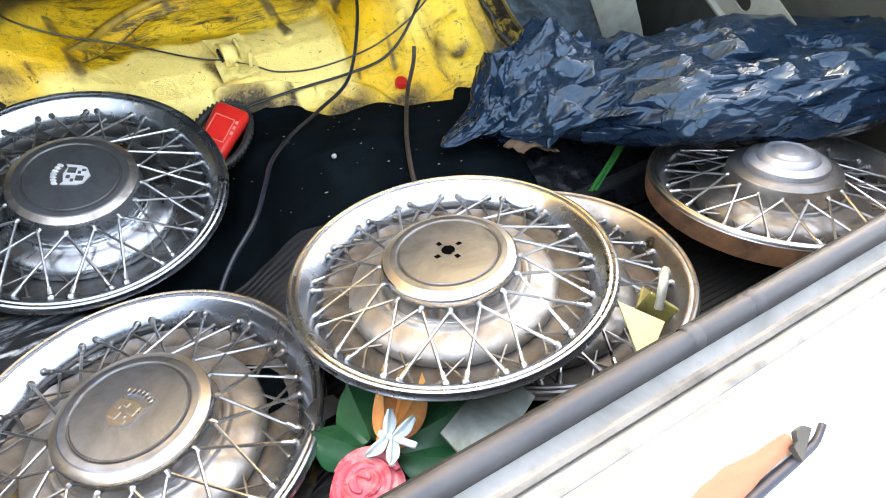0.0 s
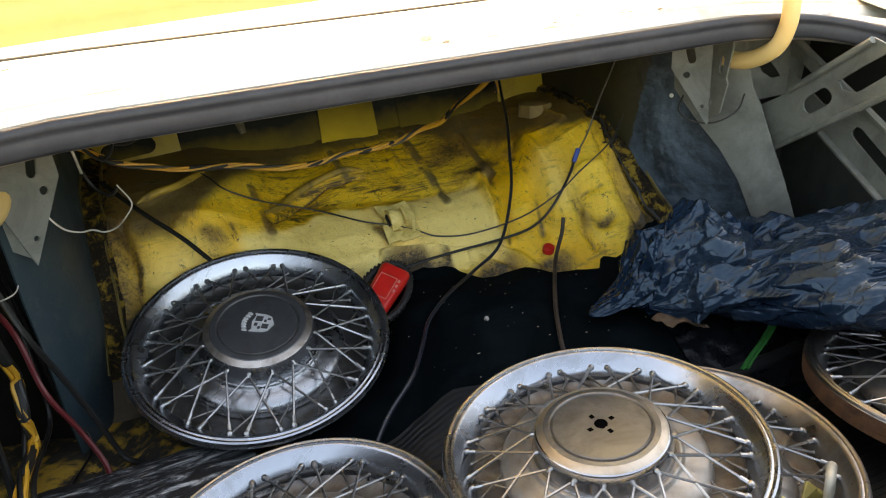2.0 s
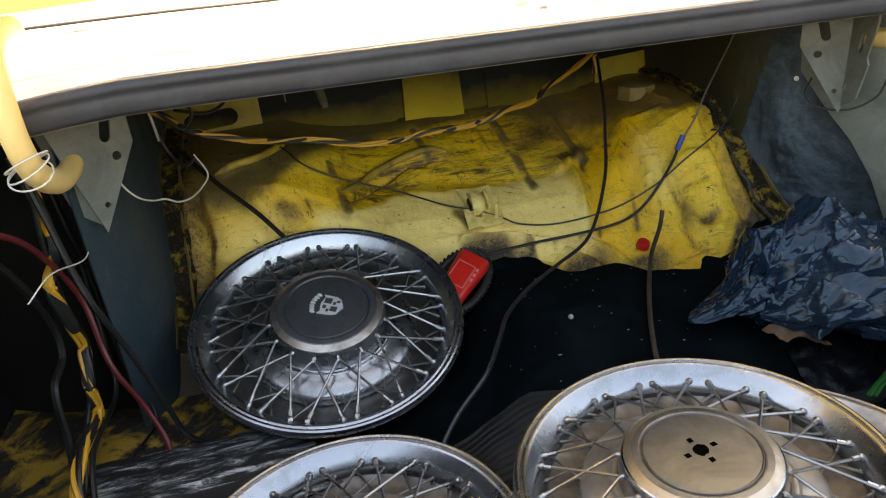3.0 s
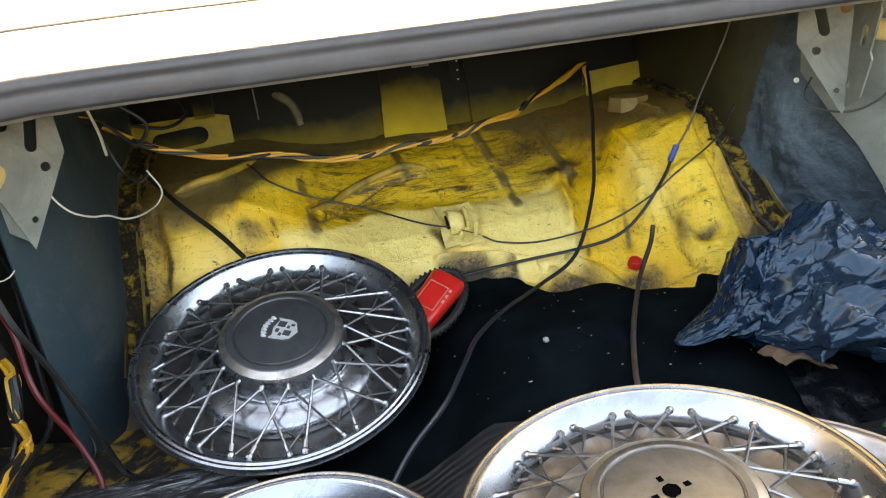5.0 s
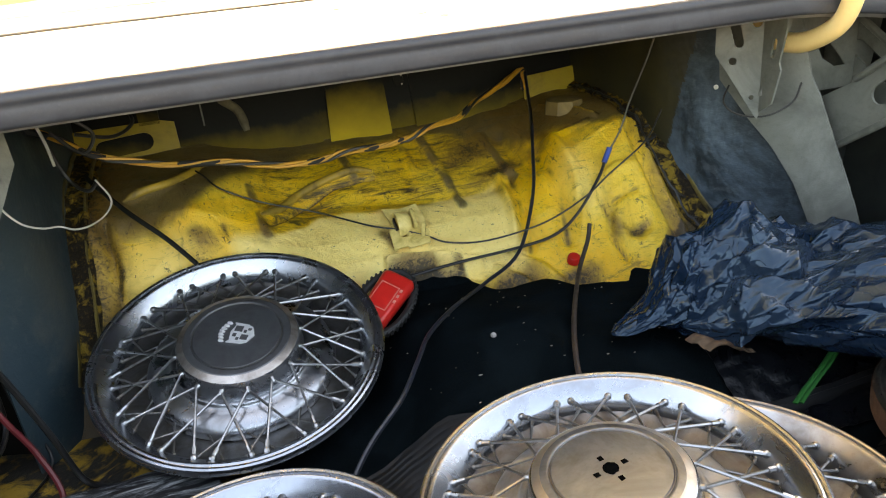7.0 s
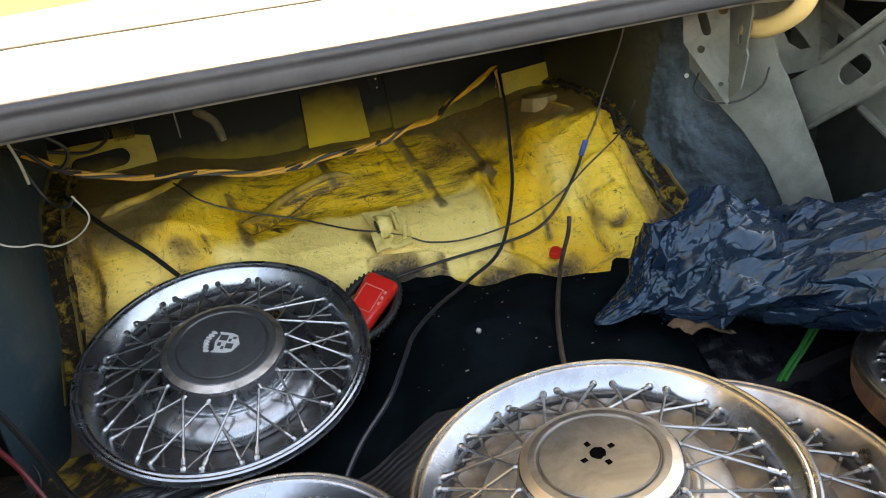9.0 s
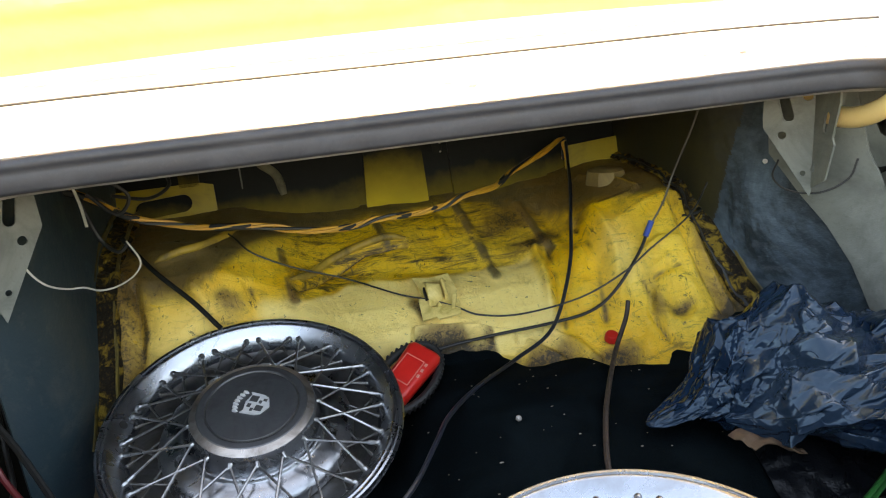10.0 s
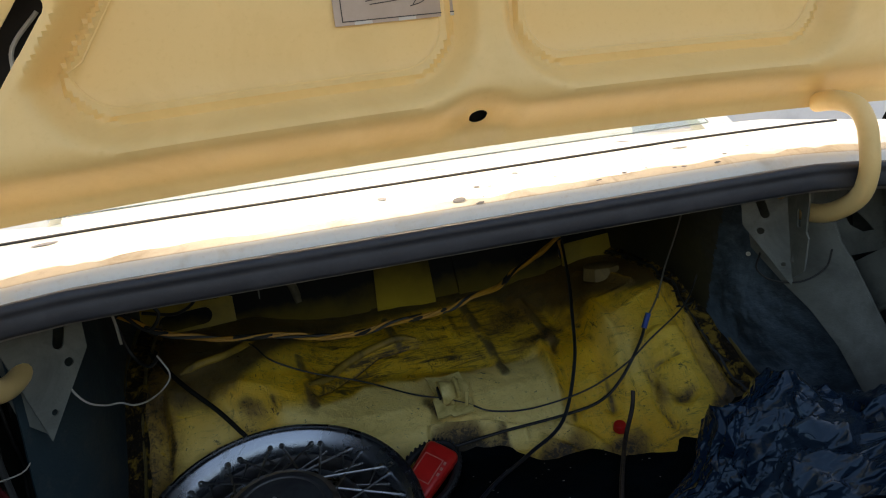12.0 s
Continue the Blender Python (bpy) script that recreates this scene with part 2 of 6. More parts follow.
# pressed ribs and creases of the hump: points (x, y), half width, height
RIDGES = [([(-0.454, 1.247), (-0.395, 1.269), (-0.334, 1.337)], 0.0080, 0.003),
          ([(-0.243, 1.240), (-0.185, 1.305), (-0.117, 1.330), (-0.03, 1.331)], 0.0080, 0.003),
          ([(-0.240, 1.222), (-0.178, 1.287), (-0.112, 1.317), (-0.03, 1.319)], 0.0035, -0.006),
          ([(-0.261, 1.300), (-0.246, 1.196)], 0.009, 0.004), ([(-0.081, 1.392), (-0.066, 1.328)], 0.009, 0.004),
          ([(0.043, 1.393), (0.051, 1.327)], 0.009, 0.004), ([(0.085, 1.41), (0.106, 1.303), (0.112, 1.21)], 0.010, 0.005),
          ([(0.210, 1.375), (0.232, 1.243)], 0.009, 0.005), ([(0.245, 1.35), (0.262, 1.225)], 0.012, -0.006),
          ([(0.347, 1.375), (0.381, 1.315), (0.406, 1.249)], 0.007, 0.007),
          ([(0.442, 1.191), (0.438, 1.137), (0.447, 1.092), (0.46, 1.047)], 0.005, -0.009),
          ([(0.458, 1.19), (0.454, 1.137), (0.463, 1.092), (0.476, 1.047)], 0.006, 0.007),
          ([(-0.495, 1.21), (-0.487, 1.178), (-0.486, 1.154), (-0.484, 1.08)], 0.007, -0.012),
          ([(-0.520, 1.22), (-0.512, 1.178), (-0.508, 1.08)], 0.010, 0.008),
          ([(-0.40, 1.19), (-0.375, 1.16), (-0.37, 1.10)], 0.012, 0.007), ([(-0.315, 1.20), (-0.305, 1.14)], 0.010, -0.007),
          ([(0.283, 1.255), (0.289, 1.167), (0.270, 1.10)], 0.013, -0.008), ([(0.315, 1.25), (0.320, 1.167), (0.302, 1.10)], 0.012, 0.009),
          ([(0.205, 1.26), (0.192, 1.17), (0.180, 1.12)], 0.008, 0.008), ([(0.225, 1.25), (0.214, 1.17), (0.20, 1.11)], 0.010, -0.006),
          ([(-0.055, 1.128), (0.0, 1.122), (0.05, 1.118), (0.10, 1.105)], 0.008, 0.014), ([(-0.055, 1.113), (0.05, 1.103), (0.10, 1.090)], 0.005, -0.005),
          ([(0.13, 1.095), (0.17, 1.070), (0.20, 1.045)], 0.006, 0.007), ([(0.165, 1.105), (0.21, 1.080), (0.235, 1.05)], 0.006, 0.007),
          ([(0.344, 1.123), (0.351, 1.094), (0.342, 1.075), (0.354, 1.037)], 0.006, -0.007), ([(0.344, 1.128), (0.39, 1.135), (0.425, 1.125)], 0.007, 0.006),
          ([(0.305, 1.262), (0.345, 1.250), (0.390, 1.246)], 0.007, 0.0035),
          ([(0.365, 1.112), (0.41, 1.116)], 0.004, 0.003), ([(0.362, 1.104), (0.415, 1.106)], 0.004, -0.003)]


def along(x, y, pts):
    """Distance to a line of points."""
    best = 9.0
    for (ax, ay), (bx, by) in zip(pts, pts[1:]):
        dx, dy = bx - ax, by - ay
        t = min(1.0, max(0.0, ((x - ax) * dx + (y - ay) * dy) / (dx * dx + dy * dy)))
        best = min(best, math.hypot(x - ax - t * dx, y - ay - t * dy))
    return best


def hump_z(x, y):
    """Height of the yellow axle hump ahead of the boot floor."""
    mid = lerp([(0.95, -0.14), (1.00, -0.11), (1.06, -0.055), (1.10, -0.02), (1.14, 0.030), (1.18, 0.056), (1.23, 0.074), (1.30, 0.105), (1.40, 0.165), (1.47, 0.200), (1.60, 0.215)], y)
    right = [(0.90, -0.12), (1.00, -0.05), (1.06, 0.012), (1.13, 0.120), (1.20, 0.185), (1.30, 0.205), (1.60, 0.222)]
    left = [(0.90, -0.14), (0.97, -0.13), (1.02, -0.09), (1.06, -0.035), (1.11, 0.030), (1.167, 0.105), (1.21, 0.155), (1.27, 0.185), (1.43, 0.212), (1.60, 0.222)]
    side = lerp(right, y) if x > 0 else lerp(left, y)
    w = ss(0.16, 0.46, x) if x > 0 else ss(0.16, 0.38, -x)
    z = mid * (1 - w) + side * w
    for pts, wide, high in RIDGES:
        if min(p[0] for p in pts) - 3 * wide < x < max(p[0] for p in pts) + 3 * wide:
            d = along(x, y, pts)
            if d < 3 * wide:
                z += 1.45 * high * gauss(d, wide)
    # rim round a sunken spot, pad on the ledge, hollow behind the step
    z += 0.007 * gauss(math.hypot((x - 0.393) / 1.25, y - 1.066) - 0.026, 0.009) - 0.006 * gauss(math.hypot((x - 0.393) / 1.25, y - 1.066), 0.014)
    z -= 0.010 * gauss(y - 1.265 + 0.1 * x, 0.020) * ss(-0.22, -0.12, x) * (1 - ss(0.20, 0.28, x))
    z += 0.006 * ss(0.16, 0.28, abs(x + 0.02)) * nz(x, y, 1.7, 11.0) + 0.006 * nz(x, y, 0.3, 7.0) + 0.0035 * nz(x, y, 0.7, 19.0) + 0.0012 * nz(x, y, 0.9, 48.0)
    # dented where a wheel cover leans on it
    q = math.hypot(x + 0.313, y - 0.957)
    if q < 0.225:
        lean = 0.020 + 0.34 * (y - 0.957) - 0.033 * (x + 0.313) - 0.056
        z += (min(z, lean) - z) * ss(0.225, 0.195, q)
    return z


def cloth_edge(x):
    return lerp([(-0.300, 1.050), (-0.160, 1.065), (-0.072, 1.103), (-0.025, 1.102), (0.019, 1.104), (0.068, 1.097), (0.087, 1.066), (0.104, 1.027), (0.123, 1.006), (0.154, 1.011), (0.186, 1.015), (0.207, 0.947), (0.248, 0.934), (0.283, 0.911), (0.307, 0.951), (0.322, 0.957), (0.333, 0.936), (0.365, 0.950), (0.395, 0.985), (0.421, 1.011), (0.458, 1.034), (0.600, 1.060)], x)


def wear_and_light(x, y, z):
    """How far the hump's paint is pale, dark in the hollow, dusty and grimy here, painted light and shade included."""
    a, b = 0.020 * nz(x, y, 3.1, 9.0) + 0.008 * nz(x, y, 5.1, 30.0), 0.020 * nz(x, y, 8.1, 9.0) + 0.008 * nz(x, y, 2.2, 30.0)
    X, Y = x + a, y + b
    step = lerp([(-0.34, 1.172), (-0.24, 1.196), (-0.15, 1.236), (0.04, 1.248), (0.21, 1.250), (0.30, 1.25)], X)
    # pale band: sky light on the step facing it, put into the colour
    pale_lit = ss(-0.33, -0.29, X) * (1 - ss(0.175, 0.20, x + 0.3 * a)) * ss(step + 0.010, step - 0.004, Y) * ss(1.06, 1.11, y)
    pale_lit = max(pale_lit, 0.55 * gauss(X - 0.325, 0.03) * ss(1.09, 1.13, Y) * (1 - ss(1.18, 1.24, Y)), 0.75 * gauss(X + 0.42, 0.09) * gauss(Y - 1.13, 0.06))
    hollow_dark = ss(step - 0.004, step + 0.018, Y) * (1 - ss(1.38, 1.44, Y)) * ss(-0.29, -0.22, X) * (1 - ss(0.22, 0.28, X))
    top = lerp([(-0.56, 1.180), (-0.45, 1.185), (-0.40, 1.195), (-0.34, 1.245), (-0.30, 1.29), (-0.24, 1.365), (-0.12, 1.395), (0.10, 1.400), (0.25, 1.335), (0.33, 1.270), (0.42, 1.210), (0.5, 1.190)], X)
    # dust on the ledge, together with the dimmer light there painted in
    dust_shade = ss(top - 0.030, top + 0.055, Y)
    grime_shade = ss(0.478, 0.50, X - 0.35 * max(0, 1.09 - y)) * ss(0.99, 1.03, y)
    grime_shade = max(grime_shade, ss(-0.535, -0.555, X), ss(-0.36, -0.44, X) * ss(0.055, 0.005, z + 0.5 * a))
    grime_shade = max(grime_shade, 0.62 * ss(0.030, 0.004, y - cloth_edge(x) + a) if x > -0.1 else 0.0)
    grime_shade = max(grime_shade, 0.50 * ss(-0.42, -0.535, X), 0.42 * ss(0.405, 0.485, X), 0.30 * ss(0.20, 0.30, X) * ss(1.20, 1.30, Y))
    for cx, cy, rx, ry, h in ((0.393, 1.066, 0.034, 0.015, 0.55), (-0.25, 1.205, 0.018, 0.035, 0.45), (-0.487, 1.16, 0.009, 0.06, 0.55), (0.205, 1.275, 0.07, 0.022, 0.60), (0.17, 1.34, 0.09, 0.05, 0.50), (0.15, 1.06, 0.07, 0.028, 0.55), (0.26, 1.035, 0.06, 0.022, 0.50), (-0.045, 1.17, 0.012, 0.04, 0.5), (-0.36, 1.175, 0.03, 0.016, 0.45), (0.36, 1.09, 0.02, 0.05, 0.35), (0.29, 1.27, 0.05, 0.03, 0.35), (-0.52, 1.10, 0.03, 0.08, 0.42), (-0.44, 1.20, 0.05, 0.03, 0.3)):
        grime_shade = max(grime_shade, h * gauss(math.hypot((X - cx) / rx, (Y - cy) / ry), 0.8))
    for k, (pts, wide, high) in enumerate(RIDGES):
        d = along(x, y, pts)
        if high > 0 and k in (3, 4, 5, 6, 7):
            dust_shade = max(dust_shade, 0.66 * ss(1.4 * wide, 0.5 * wide, d) * ss(-0.6, 0.2, nz(x, y, 4.0, 30.0)))
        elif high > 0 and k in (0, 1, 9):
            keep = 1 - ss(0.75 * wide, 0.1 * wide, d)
            dust_shade, hollow_dark = dust_shade * (0.25 + 0.75 * keep), hollow_dark * (0.5 + 0.5 * keep)
            # bright crest of the rib, a highlight painted as paler colour
            pale_lit = max(pale_lit, (0.40 if k == 1 else 0.15) * (1 - keep))
        # grime in the creases; crease 2 is the rib's shadow painted as a line
        if high < 0:
            grime_shade = max(grime_shade, (0.8 if k == 2 else 0.45) * gauss(d, 0.5 * wide) * (1.0 if k == 2 else ss(-0.2, 0.3, nz(x, y, 6.0, 25.0))))
    return pale_lit, hollow_dark, dust_shade, grime_shade


# yellow paint over the hump, worn to grey and black along the ridges, with light and shade painted in
def yellow_paint():
    m, nt, p = material("yellow_paint_dirty")
    v = coords(nt)
    vs, vd = coords(nt, (1.0, 5.0, 5.0)), coords(nt, (5.0, 1.2, 1.2))
    big, mid, fine, streak, drip = noise_tex(nt, v, 4.5, 4, 0.6, 0.8), noise_tex(nt, v, 15, 7, 0.72, 0.9), noise_tex(nt, v, 85, 4, 0.75), noise_tex(nt, vs, 11, 8, 0.8, 1.1), noise_tex(nt, vd, 9, 6, 0.72, 0.6)
    chips = noise_tex(nt, v, 52, 7, 0.78, 0.7)

    def layer(name):
        n = nt.nodes.new("ShaderNodeAttribute")
        n.attribute_name = name
        return n.outputs["Fac"]

    def ragged(name, src, amount, lo, hi):
        """A layer of wear and shade whose edge is broken up by a texture."""
        n = nt.nodes.new("ShaderNodeMath")
        n.operation = "MULTIPLY_ADD"
        nt.links.new(src, n.inputs[0])
        n.inputs[1].default_value = amount
        nt.links.new(layer(name), n.inputs[2])
        r = node(nt, "ShaderNodeMapRange")
        r.interpolation_type = "SMOOTHSTEP"
        r.inputs["From Min"].default_value, r.inputs["From Max"].default_value = lo, hi
        nt.links.new(n.outputs[0], r.inputs["Value"])
        return r.outputs[0]

    col = mix(nt, ramp(nt, big, [(0.40, grey(0)), (0.60, grey(1))]), (0.92, 0.500, 0.016), (0.94, 0.60, 0.055))
    col = mix(nt, ramp(nt, drip, [(0.50, grey(0)), (0.70, grey(0.5))]), col, (0.66, 0.36, 0.02))
    col = mix(nt, ramp(nt, mid, [(0.56, grey(0)), (0.72, grey(0.5))]), col, (0.46, 0.27, 0.03))
    # paler colour where the step catches the sky
    col = mix(nt, times(nt, layer("pale_lit"), 0.9), col, mix(nt, mid, (0.98, 0.78, 0.31), (0.96, 0.67, 0.18)))
    # darker in the hollow, with near-black colour in long streaks
    col = mix(nt, times(nt, layer("hollow_dark"), 0.30), col, (0.42, 0.28, 0.012))
    col = mix(nt, times(nt, layer("hollow_dark"), ramp(nt, streak, [(0.47, grey(0)), (0.60, grey(0.95))])), col, (0.030, 0.021, 0.010))
    # brown-grey dust on the ledge, darkened further for the light's falloff towards the bulkhead
    col = mix(nt, times(nt, ragged("dust_shade", mid, 0.9, 0.50, 1.15), 0.95), col, mix(nt, ramp(nt, mid, [(0.35, grey(0)), (0.65, grey(1))]), (0.048, 0.035, 0.021), (0.145, 0.100, 0.038)))
    worn = nt.nodes.new("ShaderNodeMath")
    worn.operation = "MULTIPLY_ADD"
    nt.links.new(layer("pale_lit"), worn.inputs[0])
    worn.inputs[1].default_value, worn.inputs[2].default_value = -0.75, 1.0
    # brown stains, then black grime in specks; the rib's painted shadow takes both
    stain = times(nt, ragged("grime_shade", mid, 0.7, 0.36, 0.82), 0.85)
    col = mix(nt, stain, col, (0.185, 0.098, 0.018))
    # long smears of brown dirt, and scuffs that follow the sheet downward
    smear = noise_tex(nt, coords(nt, (2.2, 7.0, 7.0)), 7, 9, 0.82, 1.6)
    col = mix(nt, times(nt, worn.outputs[0], ramp(nt, smear, [(0.545, grey(0)), (0.63, grey(0.75))])), col, (0.19, 0.105, 0.018))
    scuff = noise_tex(nt, coords(nt, (9.0, 2.0, 2.0)), 8, 9, 0.84, 1.2)
    col = mix(nt, times(nt, worn.outputs[0], ramp(nt, scuff, [(0.585, grey(0)), (0.635, grey(0.8))])), col, (0.075, 0.042, 0.012))
    specks = noise_tex(nt, v, 120, 8, 0.8, 0.5)
    col = mix(nt, times(nt, ragged("grime_shade", specks, 1.3, 0.98, 1.22), 0.88), col, (0.014, 0.010, 0.006))
    col = mix(nt, times(nt, worn.outputs[0], ramp(nt, streak, [(0.625, grey(0)), (0.665, grey(0.85))])), col, (0.05, 0.03, 0.01))
    col = mix(nt, ramp(nt, chips, [(0.620, grey(0)), (0.640, grey(0.9))]), col, (0.02, 0.013, 0.007))
    col = mix(nt, ramp(nt, fine, [(0.665, grey(0)), (0.69, grey(0.8))]), col, (0.045, 0.03, 0.015))
    nt.links.new(col, p.inputs["Base Color"])
    nt.links.new(ramp(nt, mid, [(0.3, grey(0.24)), (0.7, grey(0.55))]), p.inputs["Roughness"])
    hgt = mix(nt, 0.45, mid, chips)
    bump(nt, hgt, p, 0.8, 0.009)
    return m


YELLOW = yellow_paint()
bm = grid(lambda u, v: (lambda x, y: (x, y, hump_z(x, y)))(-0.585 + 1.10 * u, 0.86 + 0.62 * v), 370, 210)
hump = sheet("axle_hump", bm, YELLOW, car, "yellow painted steel hump, dusty and scratched, with painted-in light and shade")
layers = [wear_and_light(*vert.co) for vert in hump.data.vertices]
for k, name in enumerate(("pale_lit", "hollow_dark", "dust_shade", "grime_shade")):
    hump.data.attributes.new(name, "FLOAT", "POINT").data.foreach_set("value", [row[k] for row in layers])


# seat back bulkhead: dark panel, yellow spray at its foot, shade painted in towards the top
def spray_shade(name, lo, hi, paint):
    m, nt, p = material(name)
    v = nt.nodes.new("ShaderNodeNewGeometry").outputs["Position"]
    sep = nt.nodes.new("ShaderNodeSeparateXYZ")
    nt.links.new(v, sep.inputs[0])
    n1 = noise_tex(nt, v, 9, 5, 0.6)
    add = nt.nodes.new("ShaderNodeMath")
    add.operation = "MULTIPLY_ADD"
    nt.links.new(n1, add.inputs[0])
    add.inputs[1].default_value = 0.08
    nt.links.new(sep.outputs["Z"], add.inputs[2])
    # yellow spray below; the fade to near-black puts the dim light into the colour
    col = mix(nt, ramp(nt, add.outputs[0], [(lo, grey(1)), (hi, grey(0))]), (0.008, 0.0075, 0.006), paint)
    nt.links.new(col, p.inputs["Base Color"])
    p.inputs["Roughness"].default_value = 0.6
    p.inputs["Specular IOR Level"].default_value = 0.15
    bump(nt, noise_tex(nt, v, 60, 4, 0.6), p, 0.2, 0.002)
    return m


SPRAY_SHADE = spray_shade("sprayed_shaded_panel", 0.205, 0.275, (0.22, 0.150, 0.008))
SPRAY_SHADE_PATCH = spray_shade("sprayed_shaded_patch", 0.215, 0.325, (0.50, 0.34, 0.020))
BULK_Y, BULK_LEAN = 1.436, 0.30


def bulk_y(z):
    return BULK_Y + BULK_LEAN * (z - 0.165)


def bulk_plate(outline, holes=(), proud=0.005):
    """A flat piece lying on the leaning bulkhead, drawn in (x, z)."""
    up = Vector((0, BULK_LEAN, 1)).normalized()
    return plate([(x, (z - 0.165) / up.z) for x, z in outline], holes, 0.004), Matrix.Translation((0, BULK_Y - proud, 0.165)) @ Matrix(((1, 0, 0, 0), (0, up.y, -up.z, 0), (0, up.z, up.y, 0), (0, 0, 0, 1)))


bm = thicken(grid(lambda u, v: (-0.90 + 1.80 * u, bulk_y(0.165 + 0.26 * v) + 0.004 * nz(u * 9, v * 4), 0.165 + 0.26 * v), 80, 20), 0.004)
sheet("seat_bulkhead", bm, SPRAY_SHADE, car, "bulkhead panel sprayed yellow at its foot, shaded dark above in its paint")
YELLOW_SHINE = surface("yellow_paint", (0.34, 0.23, 0.012), (0.14, 0.10, 0.012), 0, (0.35, 0.6), 9, 90, (0.5, 0.8), 0.1, 0.001)
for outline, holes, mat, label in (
        ([(-0.088, 0.170), (0.040, 0.170), (0.040, 0.370), (-0.072, 0.370)], [], SPRAY_SHADE_PATCH, "upright panel sprayed yellow at its foot, shade painted above"),
        ([(-0.322, 0.170), (-0.102, 0.170), (-0.096, 0.370), (-0.318, 0.370)], [], SPRAY_SHADE, "upright panel with yellow spray, shaded dark above in its paint"),
        ([(0.095, 0.170), (0.300, 0.170), (0.300, 0.370), (0.095, 0.370)], [], SPRAY_SHADE, "upright panel with yellow spray, shaded dark above in its paint"),
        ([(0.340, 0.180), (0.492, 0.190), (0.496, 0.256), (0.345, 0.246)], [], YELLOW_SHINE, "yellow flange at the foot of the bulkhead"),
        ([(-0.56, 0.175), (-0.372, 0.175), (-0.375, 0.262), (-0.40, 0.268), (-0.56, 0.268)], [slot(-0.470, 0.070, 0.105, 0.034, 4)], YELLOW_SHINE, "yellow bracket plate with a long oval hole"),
        ([(-0.437, 0.262), (-0.400, 0.262), (-0.400, 0.330), (-0.440, 0.330)], [], SPRAY_SHADE_PATCH, "small upright tab sprayed yellow, shade painted above")):
    b, m = bulk_plate(outline, holes, 0.006 if mat is SPRAY_SHADE else 0.010)
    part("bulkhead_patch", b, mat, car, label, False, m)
strut = part("shelf_strut", box(0.020, 0.008, 0.13, 0.002, (0.074, bulk_y(0.30) - 0.012, 0.302)), DARK_PANEL, car, "dark perforated upright strut")
for k in range(6):
    part("strut_hole", lathe([(0.0, 0.0), (0.0022, 0.0)], 8), surface("bare_pin", (0.30, 0.29, 0.26), (0.12, 0.11, 0.10), 0.6, (0.4, 0.6)) if k == 0 else bpy.data.materials["bare_pin"], strut, "", False, pose(0.080, bulk_y(0.30) - 0.0165, 0.250 + 0.018 * k, 90, 0, 0))
part("shelf_catch", box(0.034, 0.010, 0.006, 0.001, (0.006, bulk_y(0.305) - 0.016, 0.305)), PRIMER, car, "small grey metal catch", False)
part("panel_scar", box(0.003, 0.003, 0.06, 0.001, (-0.322, bulk_y(0.275) - 0.012, 0.275)), PRIMER, car, "pale edge of an upright panel", False)

# floor pan, side wells, inner panels
bm = thicken(grid(lambda u, v: (-0.90 + 1.80 * u, 0.16 + 0.96 * v, FLOOR_Z + 0.008 * nz(u * 5, v * 3) + 0.004 * math.sin(u * 55) * ss(0.1, 0.2, v)), 90, 40), -0.004)
FLOOR_RUST = surface("rusted_floor", (0.016, 0.014, 0.011), (0.34, 0.195, 0.022), 0.0, (0.55, 0.85), 13.0, 60.0, (0.50, 0.585), 0.5, 0.004)
sheet("floor_pan", bm, FLOOR_RUST, car, "black rusty boot floor with yellow paint remains")


def wheelhouse(side):
    """Inner wheel housing: runs back along the hump and turns outward in a rounded corner."""
    if side > 0:
        plan = [(0.465, 1.58), (0.470, 1.34), (0.477, 1.21), (0.490, 1.135), (0.513, 1.088), (0.545, 1.048), (0.580, 1.004), (0.612, 0.957), (0.628, 0.934)]
    else:
        plan = [(0.560, 1.58), (0.556, 1.34), (0.552, 1.21), (0.550, 1.12), (0.556, 1.04), (0.578, 0.98), (0.602, 0.94)]
    path = smooth_path([(x, y, 0) for x, y in plan], 6)

    def fn(u, v):
        k = min(int(u * (len(path) - 1)), len(path) - 2)
        p = path[k].lerp(path[k + 1], u * (len(path) - 1) - k)
        z = FLOOR_Z - 0.02 + 0.52 * v
        x, y = p.x, p.y
        if side > 0:
            lean = (0.20 - z) * ss(1.24, 1.09, p.y)
            x, y = x + 0.15 * lean, y - 0.21 * lean
            rough = gauss(p.y - 1.085, 0.045)
            x -= rough * (0.0030 * nz(y * 70, z * 60, 1.0) + 0.0022 * nz(y * 150, z * 140, 2.0))
        return (side * x + 0.003 * nz(p.y * 8, v * 5), y, z)
    return thicken(grid(fn, 150, 110), 0.003)


def on_gusset(x, z, proud=0.004):
    """A point on the plate behind the right-hand hinge bracket."""
    return (x - 0.82 * proud, 1.02 - 1.444 * (x - 0.56) - 0.57 * proud, z)


def gusset(u, v):
    """Bare grey plate lapped over the right-hand housing, between a slanting and a curved edge."""
    z = FLOOR_Z + 0.48 * v
    left = lerp([(-0.10, 0.668), (0.024, 0.630), (0.093, 0.613), (0.151, 0.591), (0.197, 0.568), (0.26, 0.540), (0.40, 0.535)], z)
    right = lerp([(-0.10, 0.692), (0.027, 0.671), (0.08, 0.661), (0.152, 0.645), (0.235, 0.627), (0.267, 0.618), (0.40, 0.600)], z)
    return on_gusset(left + (right - left) * u, z, 0.006 + 0.003 * math.sin(math.pi * u) + 0.002 * nz(u * 3, z * 14))


UPPER_PANEL = [(0.590, 0.232), (0.760, 0.232), (0.790, 0.400), (0.570, 0.400)]
